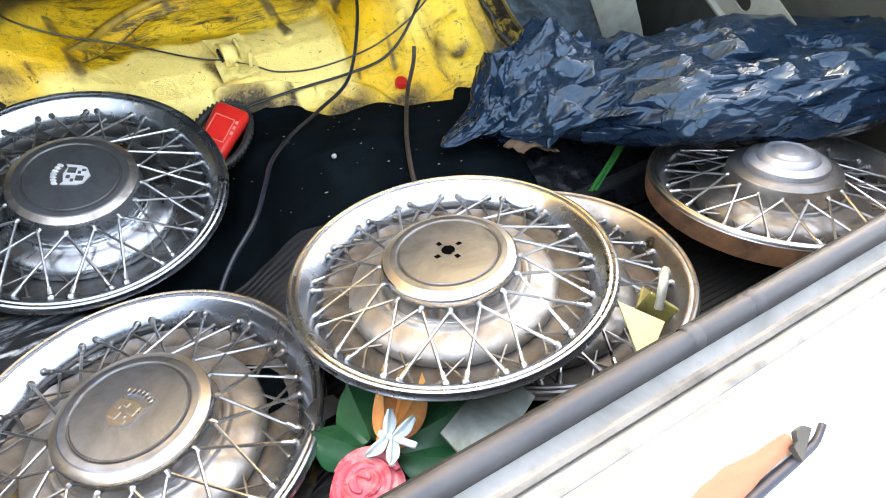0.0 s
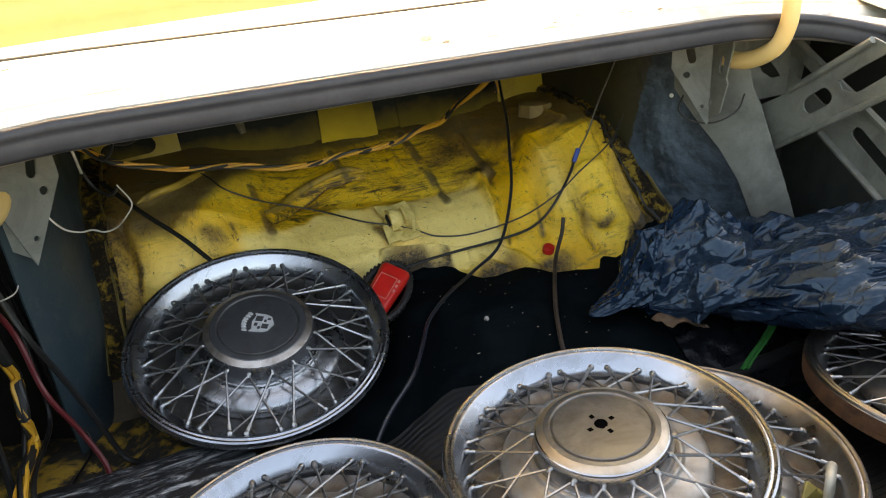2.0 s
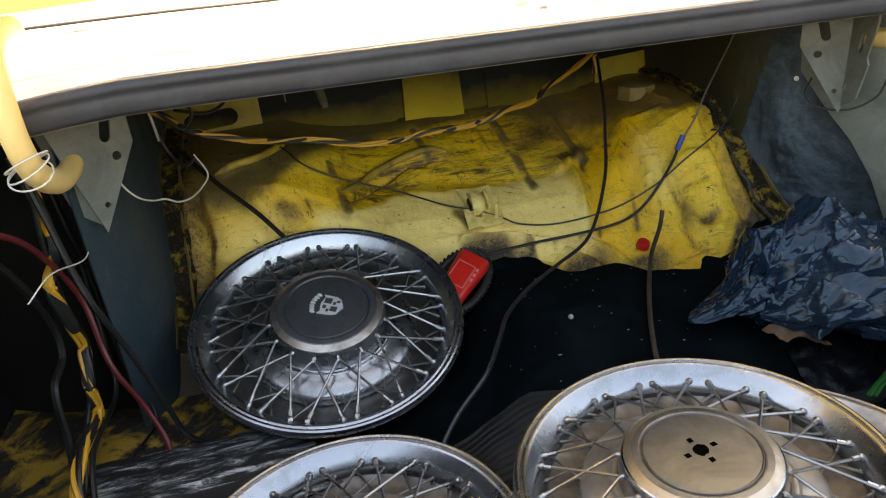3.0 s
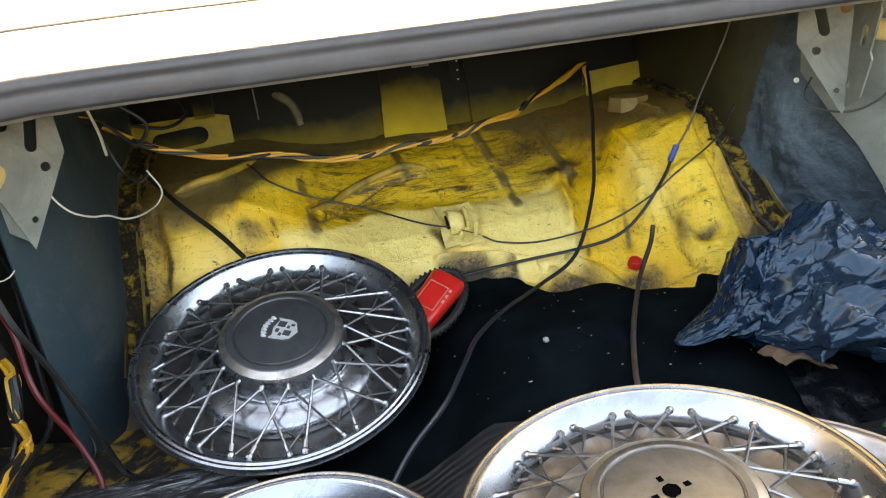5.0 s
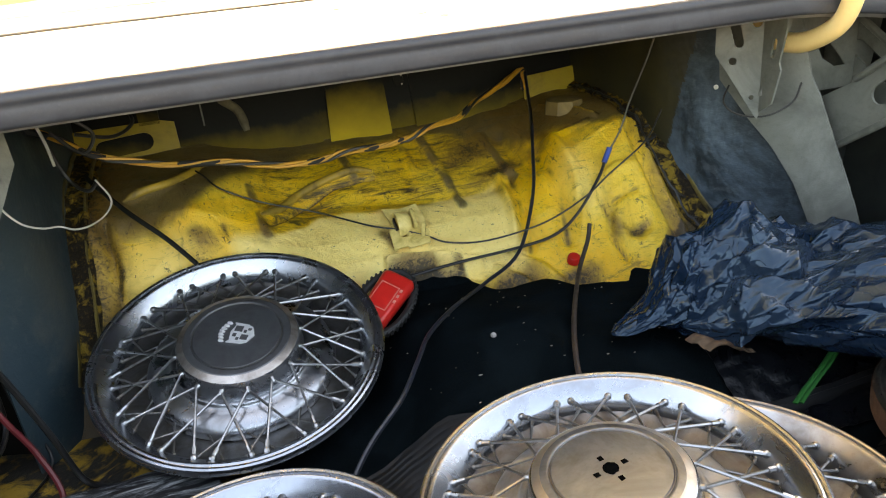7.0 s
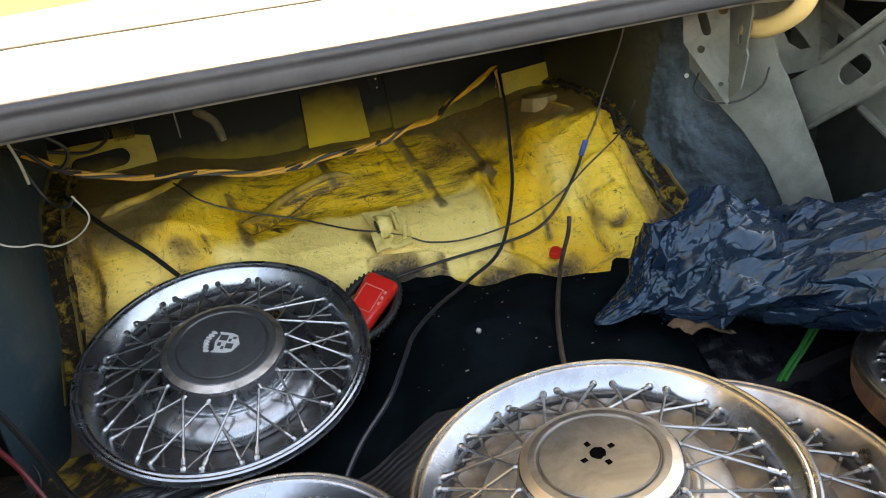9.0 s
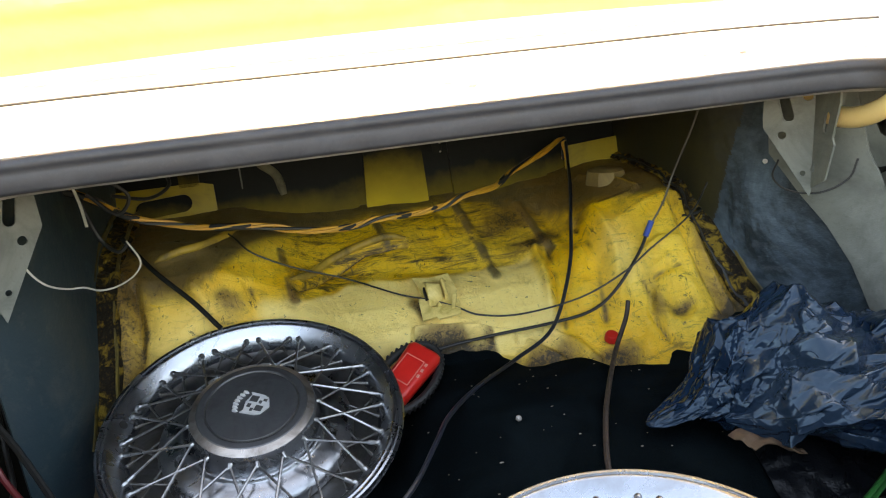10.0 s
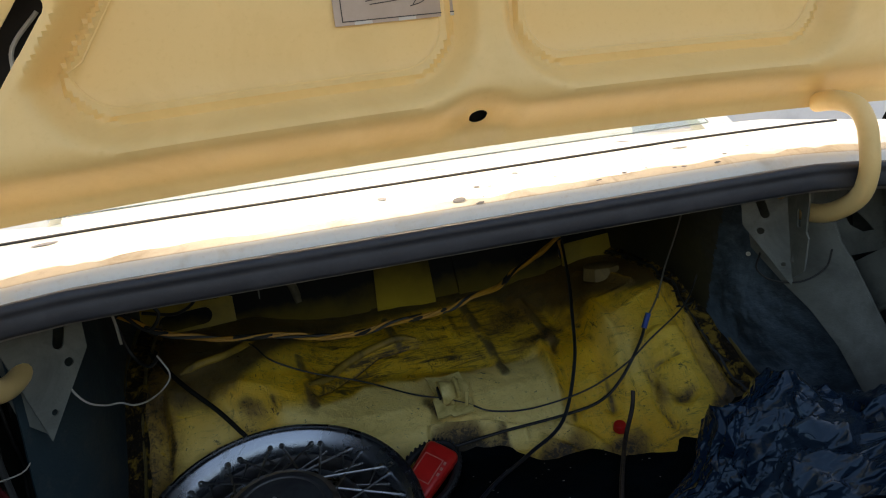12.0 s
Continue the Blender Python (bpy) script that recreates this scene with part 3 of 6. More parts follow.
TEARDROP = [(0.655, 0.312), (0.662, 0.318), (0.672, 0.312), (0.700, 0.283), (0.712, 0.268), (0.690, 0.268), (0.664, 0.284), (0.655, 0.300)]
part("housing_upper_panel", plate(UPPER_PANEL, [TEARDROP], 0.003), PRIMER, car, "bare grey panel with a teardrop hole", False, Matrix.Translation((0, 0.968, 0)) @ IN_XZ)
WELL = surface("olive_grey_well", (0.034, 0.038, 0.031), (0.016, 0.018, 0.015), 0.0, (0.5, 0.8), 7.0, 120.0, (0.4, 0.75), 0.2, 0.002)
# the right housing's undercoat again, darkened in colour for the dimmer left side
HOUSING_SHADED = surface("shaded_undercoat", (0.017, 0.036, 0.046), (0.090, 0.094, 0.080), 0.0, (0.4, 0.7), 6.0, 60.0, (0.50, 0.74), 0.35, 0.003)
SIDE_WALL = surface("olive_oversprayed_wall", (0.020, 0.018, 0.008), (0.050, 0.042, 0.012), 0.0, (0.5, 0.75), 6.0, 80.0, (0.45, 0.75), 0.15, 0.002)
housing = sheet("wheel_housing", wheelhouse(1), [PRIMER_BLUE, SIDE_WALL], car, "blue-grey wheel housing with a dark olive side")
for f in housing.data.polygons:
    f.material_index = 1 if f.center.y + 0.22 * (f.center.z - 0.2) > 1.112 + 0.012 * nz(f.center.z * 20, 1.0) else 0
part("housing_gusset", thicken(grid(gusset, 20, 60), 0.003), PRIMER, car, "bare grey gusset plate")
part("housing_flange", tube([Vector(gusset(1.0, k / 60)) + Vector((0.0015 * nz(k * 0.7, 0.3), 0, 0)) for k in range(61)], 0.0030, 8), PRIMER, car, "thin curved edge of the gusset plate")
part("paint_spot", lathe([(0.0, 0.0012), (0.0035, 0.0010), (0.0042, 0.0)], 12), PAINT_WHITE, car, "round white paint spot", True, Matrix.Translation(on_gusset(0.537, 0.247, 0.009)) @ Vector((-0.82, -0.57, 0.0)).to_track_quat("Z", "Y").to_matrix().to_4x4())
sheet("wheel_housing", wheelhouse(-1), HOUSING_SHADED, car, "teal wheel housing, its undercoat darkened for shade")
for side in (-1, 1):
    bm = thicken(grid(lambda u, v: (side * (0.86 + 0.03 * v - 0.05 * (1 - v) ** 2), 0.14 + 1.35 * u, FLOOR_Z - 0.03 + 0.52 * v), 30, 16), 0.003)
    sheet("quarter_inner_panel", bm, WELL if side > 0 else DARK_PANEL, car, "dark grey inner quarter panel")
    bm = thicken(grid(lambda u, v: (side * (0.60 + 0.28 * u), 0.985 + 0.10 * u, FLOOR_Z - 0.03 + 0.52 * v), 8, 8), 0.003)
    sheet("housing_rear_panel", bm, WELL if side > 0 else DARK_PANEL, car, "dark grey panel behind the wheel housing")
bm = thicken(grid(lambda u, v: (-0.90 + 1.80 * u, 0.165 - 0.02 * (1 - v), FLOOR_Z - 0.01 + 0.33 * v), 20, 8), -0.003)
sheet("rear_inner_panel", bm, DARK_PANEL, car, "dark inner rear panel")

# boot opening: rounded loop, higher ahead than behind
OPEN_Y0, OPEN_Y1, OPEN_X, Z0, Z1 = 0.158, 0.832, 0.735, 0.216, 0.400


def open_z(x, y):
    t = (y - OPEN_Y0) / (OPEN_Y1 - OPEN_Y0)
    return Z0 + (Z1 - Z0) * t - 0.03 * ss(0.45, 0.80, abs(x)) * ss(0.3, 1.0, t)


def opening(offset, n=10):
    """The loop of the opening, moved outward; front right corner first, counter-clockwise seen from above."""
    pts = []
    for cx, cy, r, a0 in ((OPEN_X, OPEN_Y1, 0.13, 0), (-OPEN_X, OPEN_Y1, 0.13, 90), (-OPEN_X, OPEN_Y0, 0.05, 180), (OPEN_X, OPEN_Y0, 0.05, 270)):
        mx, my = cx - math.copysign(r, cx), cy - (r if cy > 0.5 else -r)
        for k in range(n + 1):
            a = radians(a0 + 90 * k / n)
            pts.append((mx + (r + offset) * math.cos(a), my + (r + offset) * math.sin(a)))
    # subdivide the long sides
    out = []
    for i, p in enumerate(pts):
        q = pts[(i + 1) % len(pts)]
        m = max(1, int(math.hypot(q[0] - p[0], q[1] - p[1]) / 0.06))
        out += [(p[0] + (q[0] - p[0]) * k / m, p[1] + (q[1] - p[1]) * k / m) for k in range(m)]
    return out


BASE = opening(0.0)


def ring(profile, bm=None):
    """Sweeps (outward, up) round the opening."""
    bm = bm or bmesh.new()
    n = len(BASE)
    dirs = []
    for i in range(n):
        a, b = Vector(BASE[i - 1]), Vector(BASE[(i + 1) % n])
        t = (b - a).normalized()
        dirs.append(Vector((t.y, -t.x)))
    loops = []
    for o, h in profile:
        loops.append([bm.verts.new((BASE[i][0] + o * dirs[i].x, BASE[i][1] + o * dirs[i].y, open_z(*BASE[i]) + h)) for i in range(n)])
    for a, b in zip(loops, loops[1:]):
        for i in range(n):
            bm.faces.new((a[i], a[(i + 1) % n], b[(i + 1) % n], b[i]))
    return bm


bm = ring([(0.020, -0.030), (0.005, -0.020), (0.0045, -0.004), (0.009, -0.007), (0.016, -0.008), (0.023, -0.004), (0.028, 0.004), (0.031, 0.0085), (0.036, 0.0095), (0.040, 0.0078), (0.052, 0.012), (0.060, 0.014)])
sheet("gutter", bm, surface("gutter_paint", (0.30, 0.30, 0.285), (0.14, 0.14, 0.125), 0.0, (0.4, 0.7), 10, 120, (0.4, 0.7), 0.2, 0.001), car, "grey painted gutter round the boot opening")
prof = [(0.004, -0.024), (-0.002, -0.025), (-0.004, -0.021), (-0.0045, -0.006), (-0.0035, -0.003), (-0.0060, 0.0), (-0.0070, 0.005), (-0.0045, 0.0100), (0.0005, 0.0120), (0.005, 0.0102), (0.0074, 0.005), (0.0064, 0.0), (0.004, -0.003)]
sheet("weatherstrip", ring(prof), RUBBER, car, "grey rubber weatherstrip", True, None, 75)


def deck_z(x, y):
    z = lerp([(0.86, 0.386), (0.864, 0.400), (0.870, 0.412), (0.880, 0.4225), (0.898, 0.4315), (0.925, 0.4385), (0.97, 0.4445), (1.10, 0.452), (1.25, 0.460), (1.4, 0.47)], y)
    flat = ss(0.885, 0.985, y)
    return z - (1 - 0.75 * flat) * (0.035 * ss(0.40, 0.95, abs(x)) + 0.02 * ss(0.7, 0.95, abs(x)))


def crease_y(x):
    return 1.105 + 0.04 * x * x


bm = thicken(grid(lambda u, v: (lambda x, y0: (x, y0 + (crease_y(x) - 0.0015 - y0) * v, deck_z(x, y0 + (crease_y(x) - y0) * v)))(-0.84 + 1.68 * u, 0.862), 60, 40), -0.003)
DECK = surface("weathered_cream_paint", (0.80, 0.77, 0.68), (0.58, 0.47, 0.31), 0.0, (0.25, 0.5), 7.0, 130.0, (0.56, 0.80), 0.06, 0.001, 0.3)
LIP = surface("stained_cream_lip", (0.60, 0.50, 0.36), (0.32, 0.22, 0.12), 0.0, (0.4, 0.7), 13.0, 120.0, (0.50, 0.72), 0.2, 0.001)
sheet("deck_lip", thicken(grid(lambda u, v: (lambda x, y: (x, y, deck_z(x, y) + 0.0038))(-0.80 + 1.60 * u, 0.8598 + (0.036 + 0.012 * nz(u * 26, 2.0) + 0.003 * nz(u * 90, 5.0)) * v), 240, 24), -0.001), LIP, car, "stained yellowed lip of the deck with rust marks")
sheet("rear_deck", bm, DECK, car, "sunlit cream-white rear deck with flaking paint")
bm = thicken(grid(lambda u, v: (lambda x: (x, crease_y(x) + 0.0015 + 0.25 * v, deck_z(x, crease_y(x) + 0.25 * v) + 0.001))(-0.84 + 1.68 * u), 60, 8), -0.003)
sheet("window_panel", bm, PAINT_WHITE, car, "cream-white panel below the rear window")
part("deck_seam", tube([(x, crease_y(x), deck_z(x, crease_y(x)) + 0.0045) for x in [-0.80 + 0.04 * k for k in range(41)]], 0.0034, 6, squash=(1.0, 0.8)), BLACK_RUBBER, car, "dark seam across the deck")
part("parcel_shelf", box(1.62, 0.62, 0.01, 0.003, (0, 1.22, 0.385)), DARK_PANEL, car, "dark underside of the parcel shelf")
GLASS, _, gp = material("window_glass")
gp.inputs["Transmission Weight"].default_value, gp.inputs["Roughness"].default_value, gp.inputs["IOR"].default_value = 0.9, 0.02, 1.45
gp.inputs["Base Color"].default_value = (0.75, 0.85, 0.85, 1)
bm = thicken(grid(lambda u, v: ((-0.62 + 1.24 * u) * (1 - 0.12 * v), 1.335 - 0.07 * (2 * u - 1) ** 2 + 0.42 * v, 0.475 + 0.36 * v), 24, 8), 0.004)
sheet("rear_window", bm, GLASS, car, "sloping rear window glass")
bm = thicken(grid(lambda u, v: ((-0.66 + 1.32 * u), 1.76 + 1.3 * v, 0.84 + 0.02 * math.sin(math.pi * v)), 12, 8), 0.02)
sheet("roof", bm, PAINT_CREAM, car)
for side in (-1, 1):
    def pillar(u, v):
        return (side * (0.62 + 0.16 * u - 0.08 * v), 1.30 + 0.42 * v + 0.10 * u, 0.45 + 0.39 * v - 0.02 * u)
    sheet("roof_pillar", thicken(grid(pillar, 6, 8), 0.02), PAINT_WHITE, car)

    def quarter(u, v):
        y = 0.06 + 2.4 * u
        top = open_z(side * 0.79, min(y, 0.9)) + 0.018 if y < 0.9 else 0.395 + 0.030 * ss(0.9, 1.06, y)
        o = [(0.785, 0.0), (0.83, 0.006), (0.88, -0.004), (0.925, -0.03), (0.945, -0.08), (0.955, -0.20), (0.95, -0.38), (0.92, -0.55)]
        k = min(int(v * (len(o) - 1)), len(o) - 2)
        f = v * (len(o) - 1) - k
        return (side * (o[k][0] + (o[k + 1][0] - o[k][0]) * f), y, top + o[k][1] + (o[k + 1][1] - o[k][1]) * f)
    sheet("quarter_panel", thicken(grid(quarter, 40, 21), 0.003), PAINT_WHITE, car, "cream-white quarter panel")

# rear outer panel below the opening
def tail(u, v):
    x = -0.84 + 1.68 * u
    o = [(0.112, 0.2265), (0.102, 0.2285), (0.090, 0.222), (0.06, 0.200), (0.025, 0.160), (0.0, 0.110), (-0.01, 0.05), (-0.01, -0.2), (0.0, -0.4)]
    k = min(int(v * (len(o) - 1)), len(o) - 2)
    f = v * (len(o) - 1) - k
    return (x, o[k][0] + (o[k + 1][0] - o[k][0]) * f, o[k][1] + (o[k + 1][1] - o[k][1]) * f)


sheet("tail_panel", thicken(grid(tail, 60, 24), 0.003), PAINT_WHITE, car, "white rear panel with chipped paint")

# ---------------------------------------------------------------- boot lid, standing open
lid = part("boot_lid", bmesh.new(), PAINT_WHITE, car, "open boot lid with cream inner panel")
LEAN_LID = -8.0
LID = pose(0.03, 0.865, 0.494, 90 - LEAN_LID, 0, 0)   # local x across, y up the lid, z towards the viewer


def rr(x, y, x0, x1, y0, y1, r):
    """Signed distance to a rounded rectangle (negative inside)."""
    cx, cy, hx, hy = (x0 + x1) / 2, (y0 + y1) / 2, (x1 - x0) / 2 - r, (y1 - y0) / 2 - r
    dx, dy = abs(x - cx) - hx, abs(y - cy) - hy
    return math.hypot(max(dx, 0), max(dy, 0)) + min(max(dx, dy), 0) - r


LID_W, LID_H = 0.70, 0.86
HOLE = (-0.0055, 0.0416)


RECESSES = ((-0.485, -0.028, 0.75), (0.064, 0.520, 0.0))


def recess(x, y, x0, x1, slant):
    """Signed distance to a recess whose outer side leans inward towards the top."""
    return rr(x, y, x0 + slant * max(0.0, y - 0.143), x1, 0.099, 0.70, 0.066)


def lid_depth(x, y):
    d = 0.014 * gauss(y - 0.075, 0.035)
    for x0, x1, slant in RECESSES:
        s = recess(x, y, x0, x1, slant)
        d -= 0.048 * ss(0.036, 0.002, s)
        d += 0.009 * gauss(s + 0.002, 0.0060) - 0.003 * gauss(s - 0.012, 0.006)
    d -= 0.034 * ss(0.060, 0.014, y)
    d -= 0.012 * ss(0.022, 0.0, math.hypot((x - HOLE[0]) * 0.6, y - HOLE[1]) - 0.016)
    return d + 0.0012 * nz(x, y, 0, 14)


def lid_gap(x, y):
    """Signed distance to the nearest opening in the panel."""
    round_hole = math.hypot((x - HOLE[0]) / 1.45, y - HOLE[1]) - 0.0085
    ax, ay, bx, by = -0.548, 0.151, -0.485, 0.225
    t = min(1, max(0, ((x - ax) * (bx - ax) + (y - ay) * (by - ay)) / ((bx - ax) ** 2 + (by - ay) ** 2)))
    return min(round_hole, math.hypot(x - ax - t * (bx - ax), y - ay - t * (by - ay)) - 0.013)


def lid_pt(u, v):
    x, y = (2 * u - 1) * LID_W, LID_H * v
    g = lid_gap(x, y)
    if abs(g) < 0.0056:
        gx, gy = (lid_gap(x + 1e-4, y) - g) / 1e-4, (lid_gap(x, y + 1e-4) - g) / 1e-4
        k = g / max(gx * gx + gy * gy, 0.2)
        x, y = x - gx * k, y - gy * k
    return (x, y - 0.042 * x * x * (1 - v), lid_depth(x, y) - 0.006 * ss(0.012, 0.0, g))


bm = grid(lid_pt, 260, 160, skip=lambda u, v: lid_gap((2 * u - 1) * LID_W, LID_H * v) < -0.0005)
sheet("inner_panel", bm, PAINT_CREAM, lid, "pressed cream-yellow inner panel with raised ribs", True, LID)
bm = grid(lambda u, v: ((2 * u - 1) * (LID_W + 0.01), -0.002 - 0.042 * ((2 * u - 1) * LID_W) ** 2 * (1 - v) + (LID_H + 0.02) * v, -0.078 + 0.012 * math.sin(math.pi * u)), 24, 16)
sheet("outer_skin", thicken(bm, 0.003), PAINT_WHITE, lid, "cream-white outer skin", True, LID)
def hem(u, v):
    """The folded edge along the lid's foot and sides."""
    s = 3 * u
    x = -LID_W if s < 1 else (LID_W if s > 2 else (2 * (s - 1) - 1) * LID_W)
    y = LID_H * (1 - s) if s < 1 else (LID_H * (s - 2) if s > 2 else 0.0)
    return (x * (1.012 if v < 0.5 else 1.0), y - 0.042 * x * x * (1 - y / LID_H) - 0.002 * (1 - v), -0.074 + 0.040 * v)


bm = grid(hem, 120, 3)
grid(lambda u, v: ((2 * u - 1) * LID_W * 1.01, LID_H + 0.004, -0.052 + 0.034 * v), 20, 2, bm)
sheet("hem", thicken(bm, 0.003), PAINT_CREAM, lid, "folded hem of the lid", False, LID)


def recess_line(x0, x1, slant, off, r):
    """A bead of old sealer along the rounded foot and sides of a recess in the lid."""
    pts = []
    xa, xb, ya, rad = x0 - off, x1 + off, 0.099 - off, 0.066 + off
    for k in range(13):
        y = 0.62 - (0.62 - ya - rad) * k / 12
        pts.append((xa + slant * max(0.0, y - 0.143), y))
    pts += [(xa + rad - rad * math.cos(radians(a)), ya + rad - rad * math.sin(radians(a))) for a in range(10, 90, 10)]
    pts += [(xa + rad + (xb - xa - 2 * rad) * k / 40, ya) for k in range(41)]
    pts += [(xb - rad + rad * math.sin(radians(a)), ya + rad - rad * math.cos(radians(a))) for a in range(10, 90, 10)]
    pts += [(xb, ya + rad + (0.62 - ya - rad) * k / 6) for k in range(7)]
    return tube([(x + 0.002 * nz(x * 40, y * 40, 3), y - 0.042 * x * x * (1 - y / LID_H), lid_depth(x, y) + 0.001 * nz(x * 30, y * 30)) for x, y in pts], r, 6, squash=(1.0, 0.7), taper=lambda t: 0.75 + 0.5 * nz(t * 60, 1.0))


for x0, x1, slant in RECESSES:
    part("paint_bead", recess_line(x0, x1, slant, -0.010, 0.0026), PAINT_CREAM, lid, "uneven bead of sealer round a pressed recess", True, LID)
# black plates added behind the openings to stand for the shade inside the lid
part("lid_shade_plate", box(0.08, 0.05, 0.004, 0.001), BLACK_RUBBER, lid, "added dark plate for the shade behind the round hole", False, LID @ pose(HOLE[0], HOLE[1], -0.062))
part("lid_shade_plate", box(0.20, 0.22, 0.004, 0.001), BLACK_RUBBER, lid, "added dark plate for the shade behind the slot", False, LID @ pose(-0.51, 0.185, -0.058))
part("lid_wire", tube(smooth_path([(-0.57, 0.11, -0.04), (-0.53, 0.145, -0.035), (-0.522, 0.18, -0.04), (-0.49, 0.215, -0.045)], 5), 0.0025, 7), WIRE_WHITE, lid, "thin wire inside the lid", True, LID)

# printed notice on the lid
notice = part("notice", box(0.190, 0.108, 0.0012, 0.0004), surface("faded_print", (0.50, 0.40, 0.32), (0.40, 0.30, 0.22), 0, (0.5, 0.7), 12, 100, (0.4, 0.8), 0.05, 0.0005), lid, "faded notice with a line drawing", False, LID @ pose(-0.074, 0.222, lid_depth(-0.074, 0.222) + 0.003))
INK = plain("dark_ink", (0.06, 0.05, 0.045), 0, 0.6)
part("notice_frame", plate([(-0.086, -0.050), (0.086, -0.050), (0.086, 0.050), (-0.086, 0.050)], [[(-0.0848, -0.0488), (0.0848, -0.0488), (0.0848, 0.0488), (-0.0848, 0.0488)]], 0.0005), INK, notice, "", False, pose(0, 0, 0.0008))
for pts in ([(-0.055, -0.028), (-0.02, -0.024), (0.02, -0.016), (0.05, -0.012)], [(-0.050, -0.032), (-0.01, -0.029), (0.015, -0.022)], [(-0.018, -0.026), (-0.004, -0.010), (0.010, 0.010), (0.016, 0.024)], [(-0.008, -0.026), (0.006, -0.010), (0.018, 0.006)], [(0.000, -0.038), (0.016, -0.034), (0.030, -0.022), (0.036, -0.008)], [(0.004, -0.036), (0.012, -0.028), (0.022, -0.030)], [(-0.078, -0.020), (-0.060, -0.016), (-0.066, -0.008), (-0.080, -0.010)]):
    part("line", tube(smooth_path([(x, y, 0.0010) for x, y in pts], 4), 0.0006, 5), INK, notice)
for r in (0.026, 0.019, 0.010):
    part("drawn_circle", tube([(0.052 + r * math.cos(t), -0.004 + 0.8 * r * math.sin(t), 0.0010) for t in [2 * math.pi * q / 24 for q in range(25)]], 0.0006, 5), INK, notice)
for k in range(3):
    part("tape_scrap", box(0.022, 0.004, 0.0006, 0.0002), WIRE_WHITE, notice, "torn pale paper edge", False, pose(-0.06 + 0.055 * k, -0.052, 0.0008))


def hinge_arm(side):
    x = 0.550 if side > 0 else -0.584
    dy, dz = (0.0, 0.0) if side > 0 else (-0.010, -0.026)
    path = [(x, 0.985, 0.350), (x, 0.95, 0.330), (x, 0.903, 0.326), (x, 0.862, 0.336), (x, 0.826, 0.358), (x, 0.809, 0.394), (x, 0.808, 0.435), (x, 0.813, 0.462), (x, 0.828, 0.482), (x, 0.860, 0.493), (x, 0.900, 0.494)]
    return tube(smooth_path([(a, b + dy, c + dz) for a, b, c in path], 6), 0.0148, 14, squash=(0.85, 1.0))


part("hinge_arm", hinge_arm(1), PAINT_CREAM, lid, "cream gooseneck hinge arm")
part("hinge_arm", hinge_arm(-1), PAINT_CREAM, lid, "cream gooseneck hinge arm")

# hinge brackets
def hinge_bracket(side):
    base = pose(0.532, 0.950, 0, 0, 0, -41) if side > 0 else pose(-0.569, 0.944, 0, 0, 0, 221) @ Matrix.Diagonal((1, 1, 1, 1))
    m = base @ IN_XZ
    outline = [(-0.066, 0.395), (-0.066, 0.312), (0.0, 0.208), (0.012, 0.250), (0.0375, 0.345), (0.046, 0.395)]
    holes = [slot(-0.038, 0.350, 0.062, 0.014, 105), slot(-0.008, 0.356, 0.014, 0.014, 0), slot(0.012, 0.362, 0.022, 0.022, 0), slot(-0.040, 0.300, 0.012, 0.012, 0), slot(-0.010, 0.243, 0.008, 0.008, 0)]
    br = part("hinge_bracket", plate(outline, holes, 0.003), PRIMER, car, "grey steel hinge bracket with punched holes", False, m)
    inv = m.inverted()
    fl = [(0, 0.0), (0.030, 0.018), (0.045, 0.070), (0.040, 0.080), (0.052, 0.130), (0.050, 0.175), (0.0, 0.175)]
    f = part("flange", plate(fl, [slot(0.026, 0.10, 0.03, 0.010, 80)], 0.003), PRIMER, br, "", False)
    f.matrix_basis = inv @ base @ pose(0.004, -0.002, 0.220, 0, 0, -55) @ IN_XZ
    lip = part("lip", box(0.007, 0.007, 0.085, 0.002), PRIMER, br, "", False)
    lip.matrix_basis = inv @ base @ pose(0.014, -0.005, 0.287, 0, 15, 0)
    return br


hinge_bracket(1)
hinge_bracket(-1)

# pressed steel braces in the right-hand well, outlines in (y, z)
BRACE_A = [(0.957, 0.223), (0.895, 0.256), (0.75, 0.363), (0.718, 0.352), (0.664, 0.364), (0.629, 0.357), (0.624, 0.337), (0.751, 0.254), (0.918, 0.149)]
BRACE_A1 = [(0.799, 0.289), (0.762, 0.316), (0.722, 0.342), (0.708, 0.344), (0.699, 0.337), (0.700, 0.325), (0.715, 0.311), (0.756, 0.280), (0.771, 0.274), (0.790, 0.276)]
BRACE_A2 = slot(0.834, 0.251, 0.062, 0.030, -36)
BRACE_B = [(1.063, 0.273), (1.007, 0.309), (0.961, 0.338), (0.814, 0.252), (0.671, 0.153), (0.572, 0.081), (0.636, 0.009), (0.723, 0.069), (0.881, 0.174)]
BRACE_B1 = slot(0.918, 0.266, 0.125, 0.026, 33)
BRACE_B2 = slot(0.754, 0.152, 0.145, 0.024, 36)
BRACE_EDGES = [((0.655, 0.889, 0.261), (0.655, 0.746, 0.360)), ((0.655, 0.910, 0.152), (0.655, 0.745, 0.257)), ((0.655, 0.745, 0.257), (0.655, 0.619, 0.339)),
               ((0.727, 0.956, 0.338), (0.727, 0.667, 0.155)), ((0.727, 0.876, 0.176), (0.727, 0.675, 0.044))]
br = part("quarter_brace", plate(BRACE_A, [BRACE_A1, BRACE_A2], 0.004), PRIMER, car, "grey pressed steel brace with long slots", False, Matrix.Translation((0.66, 0, 0)) @ IN_YZ)
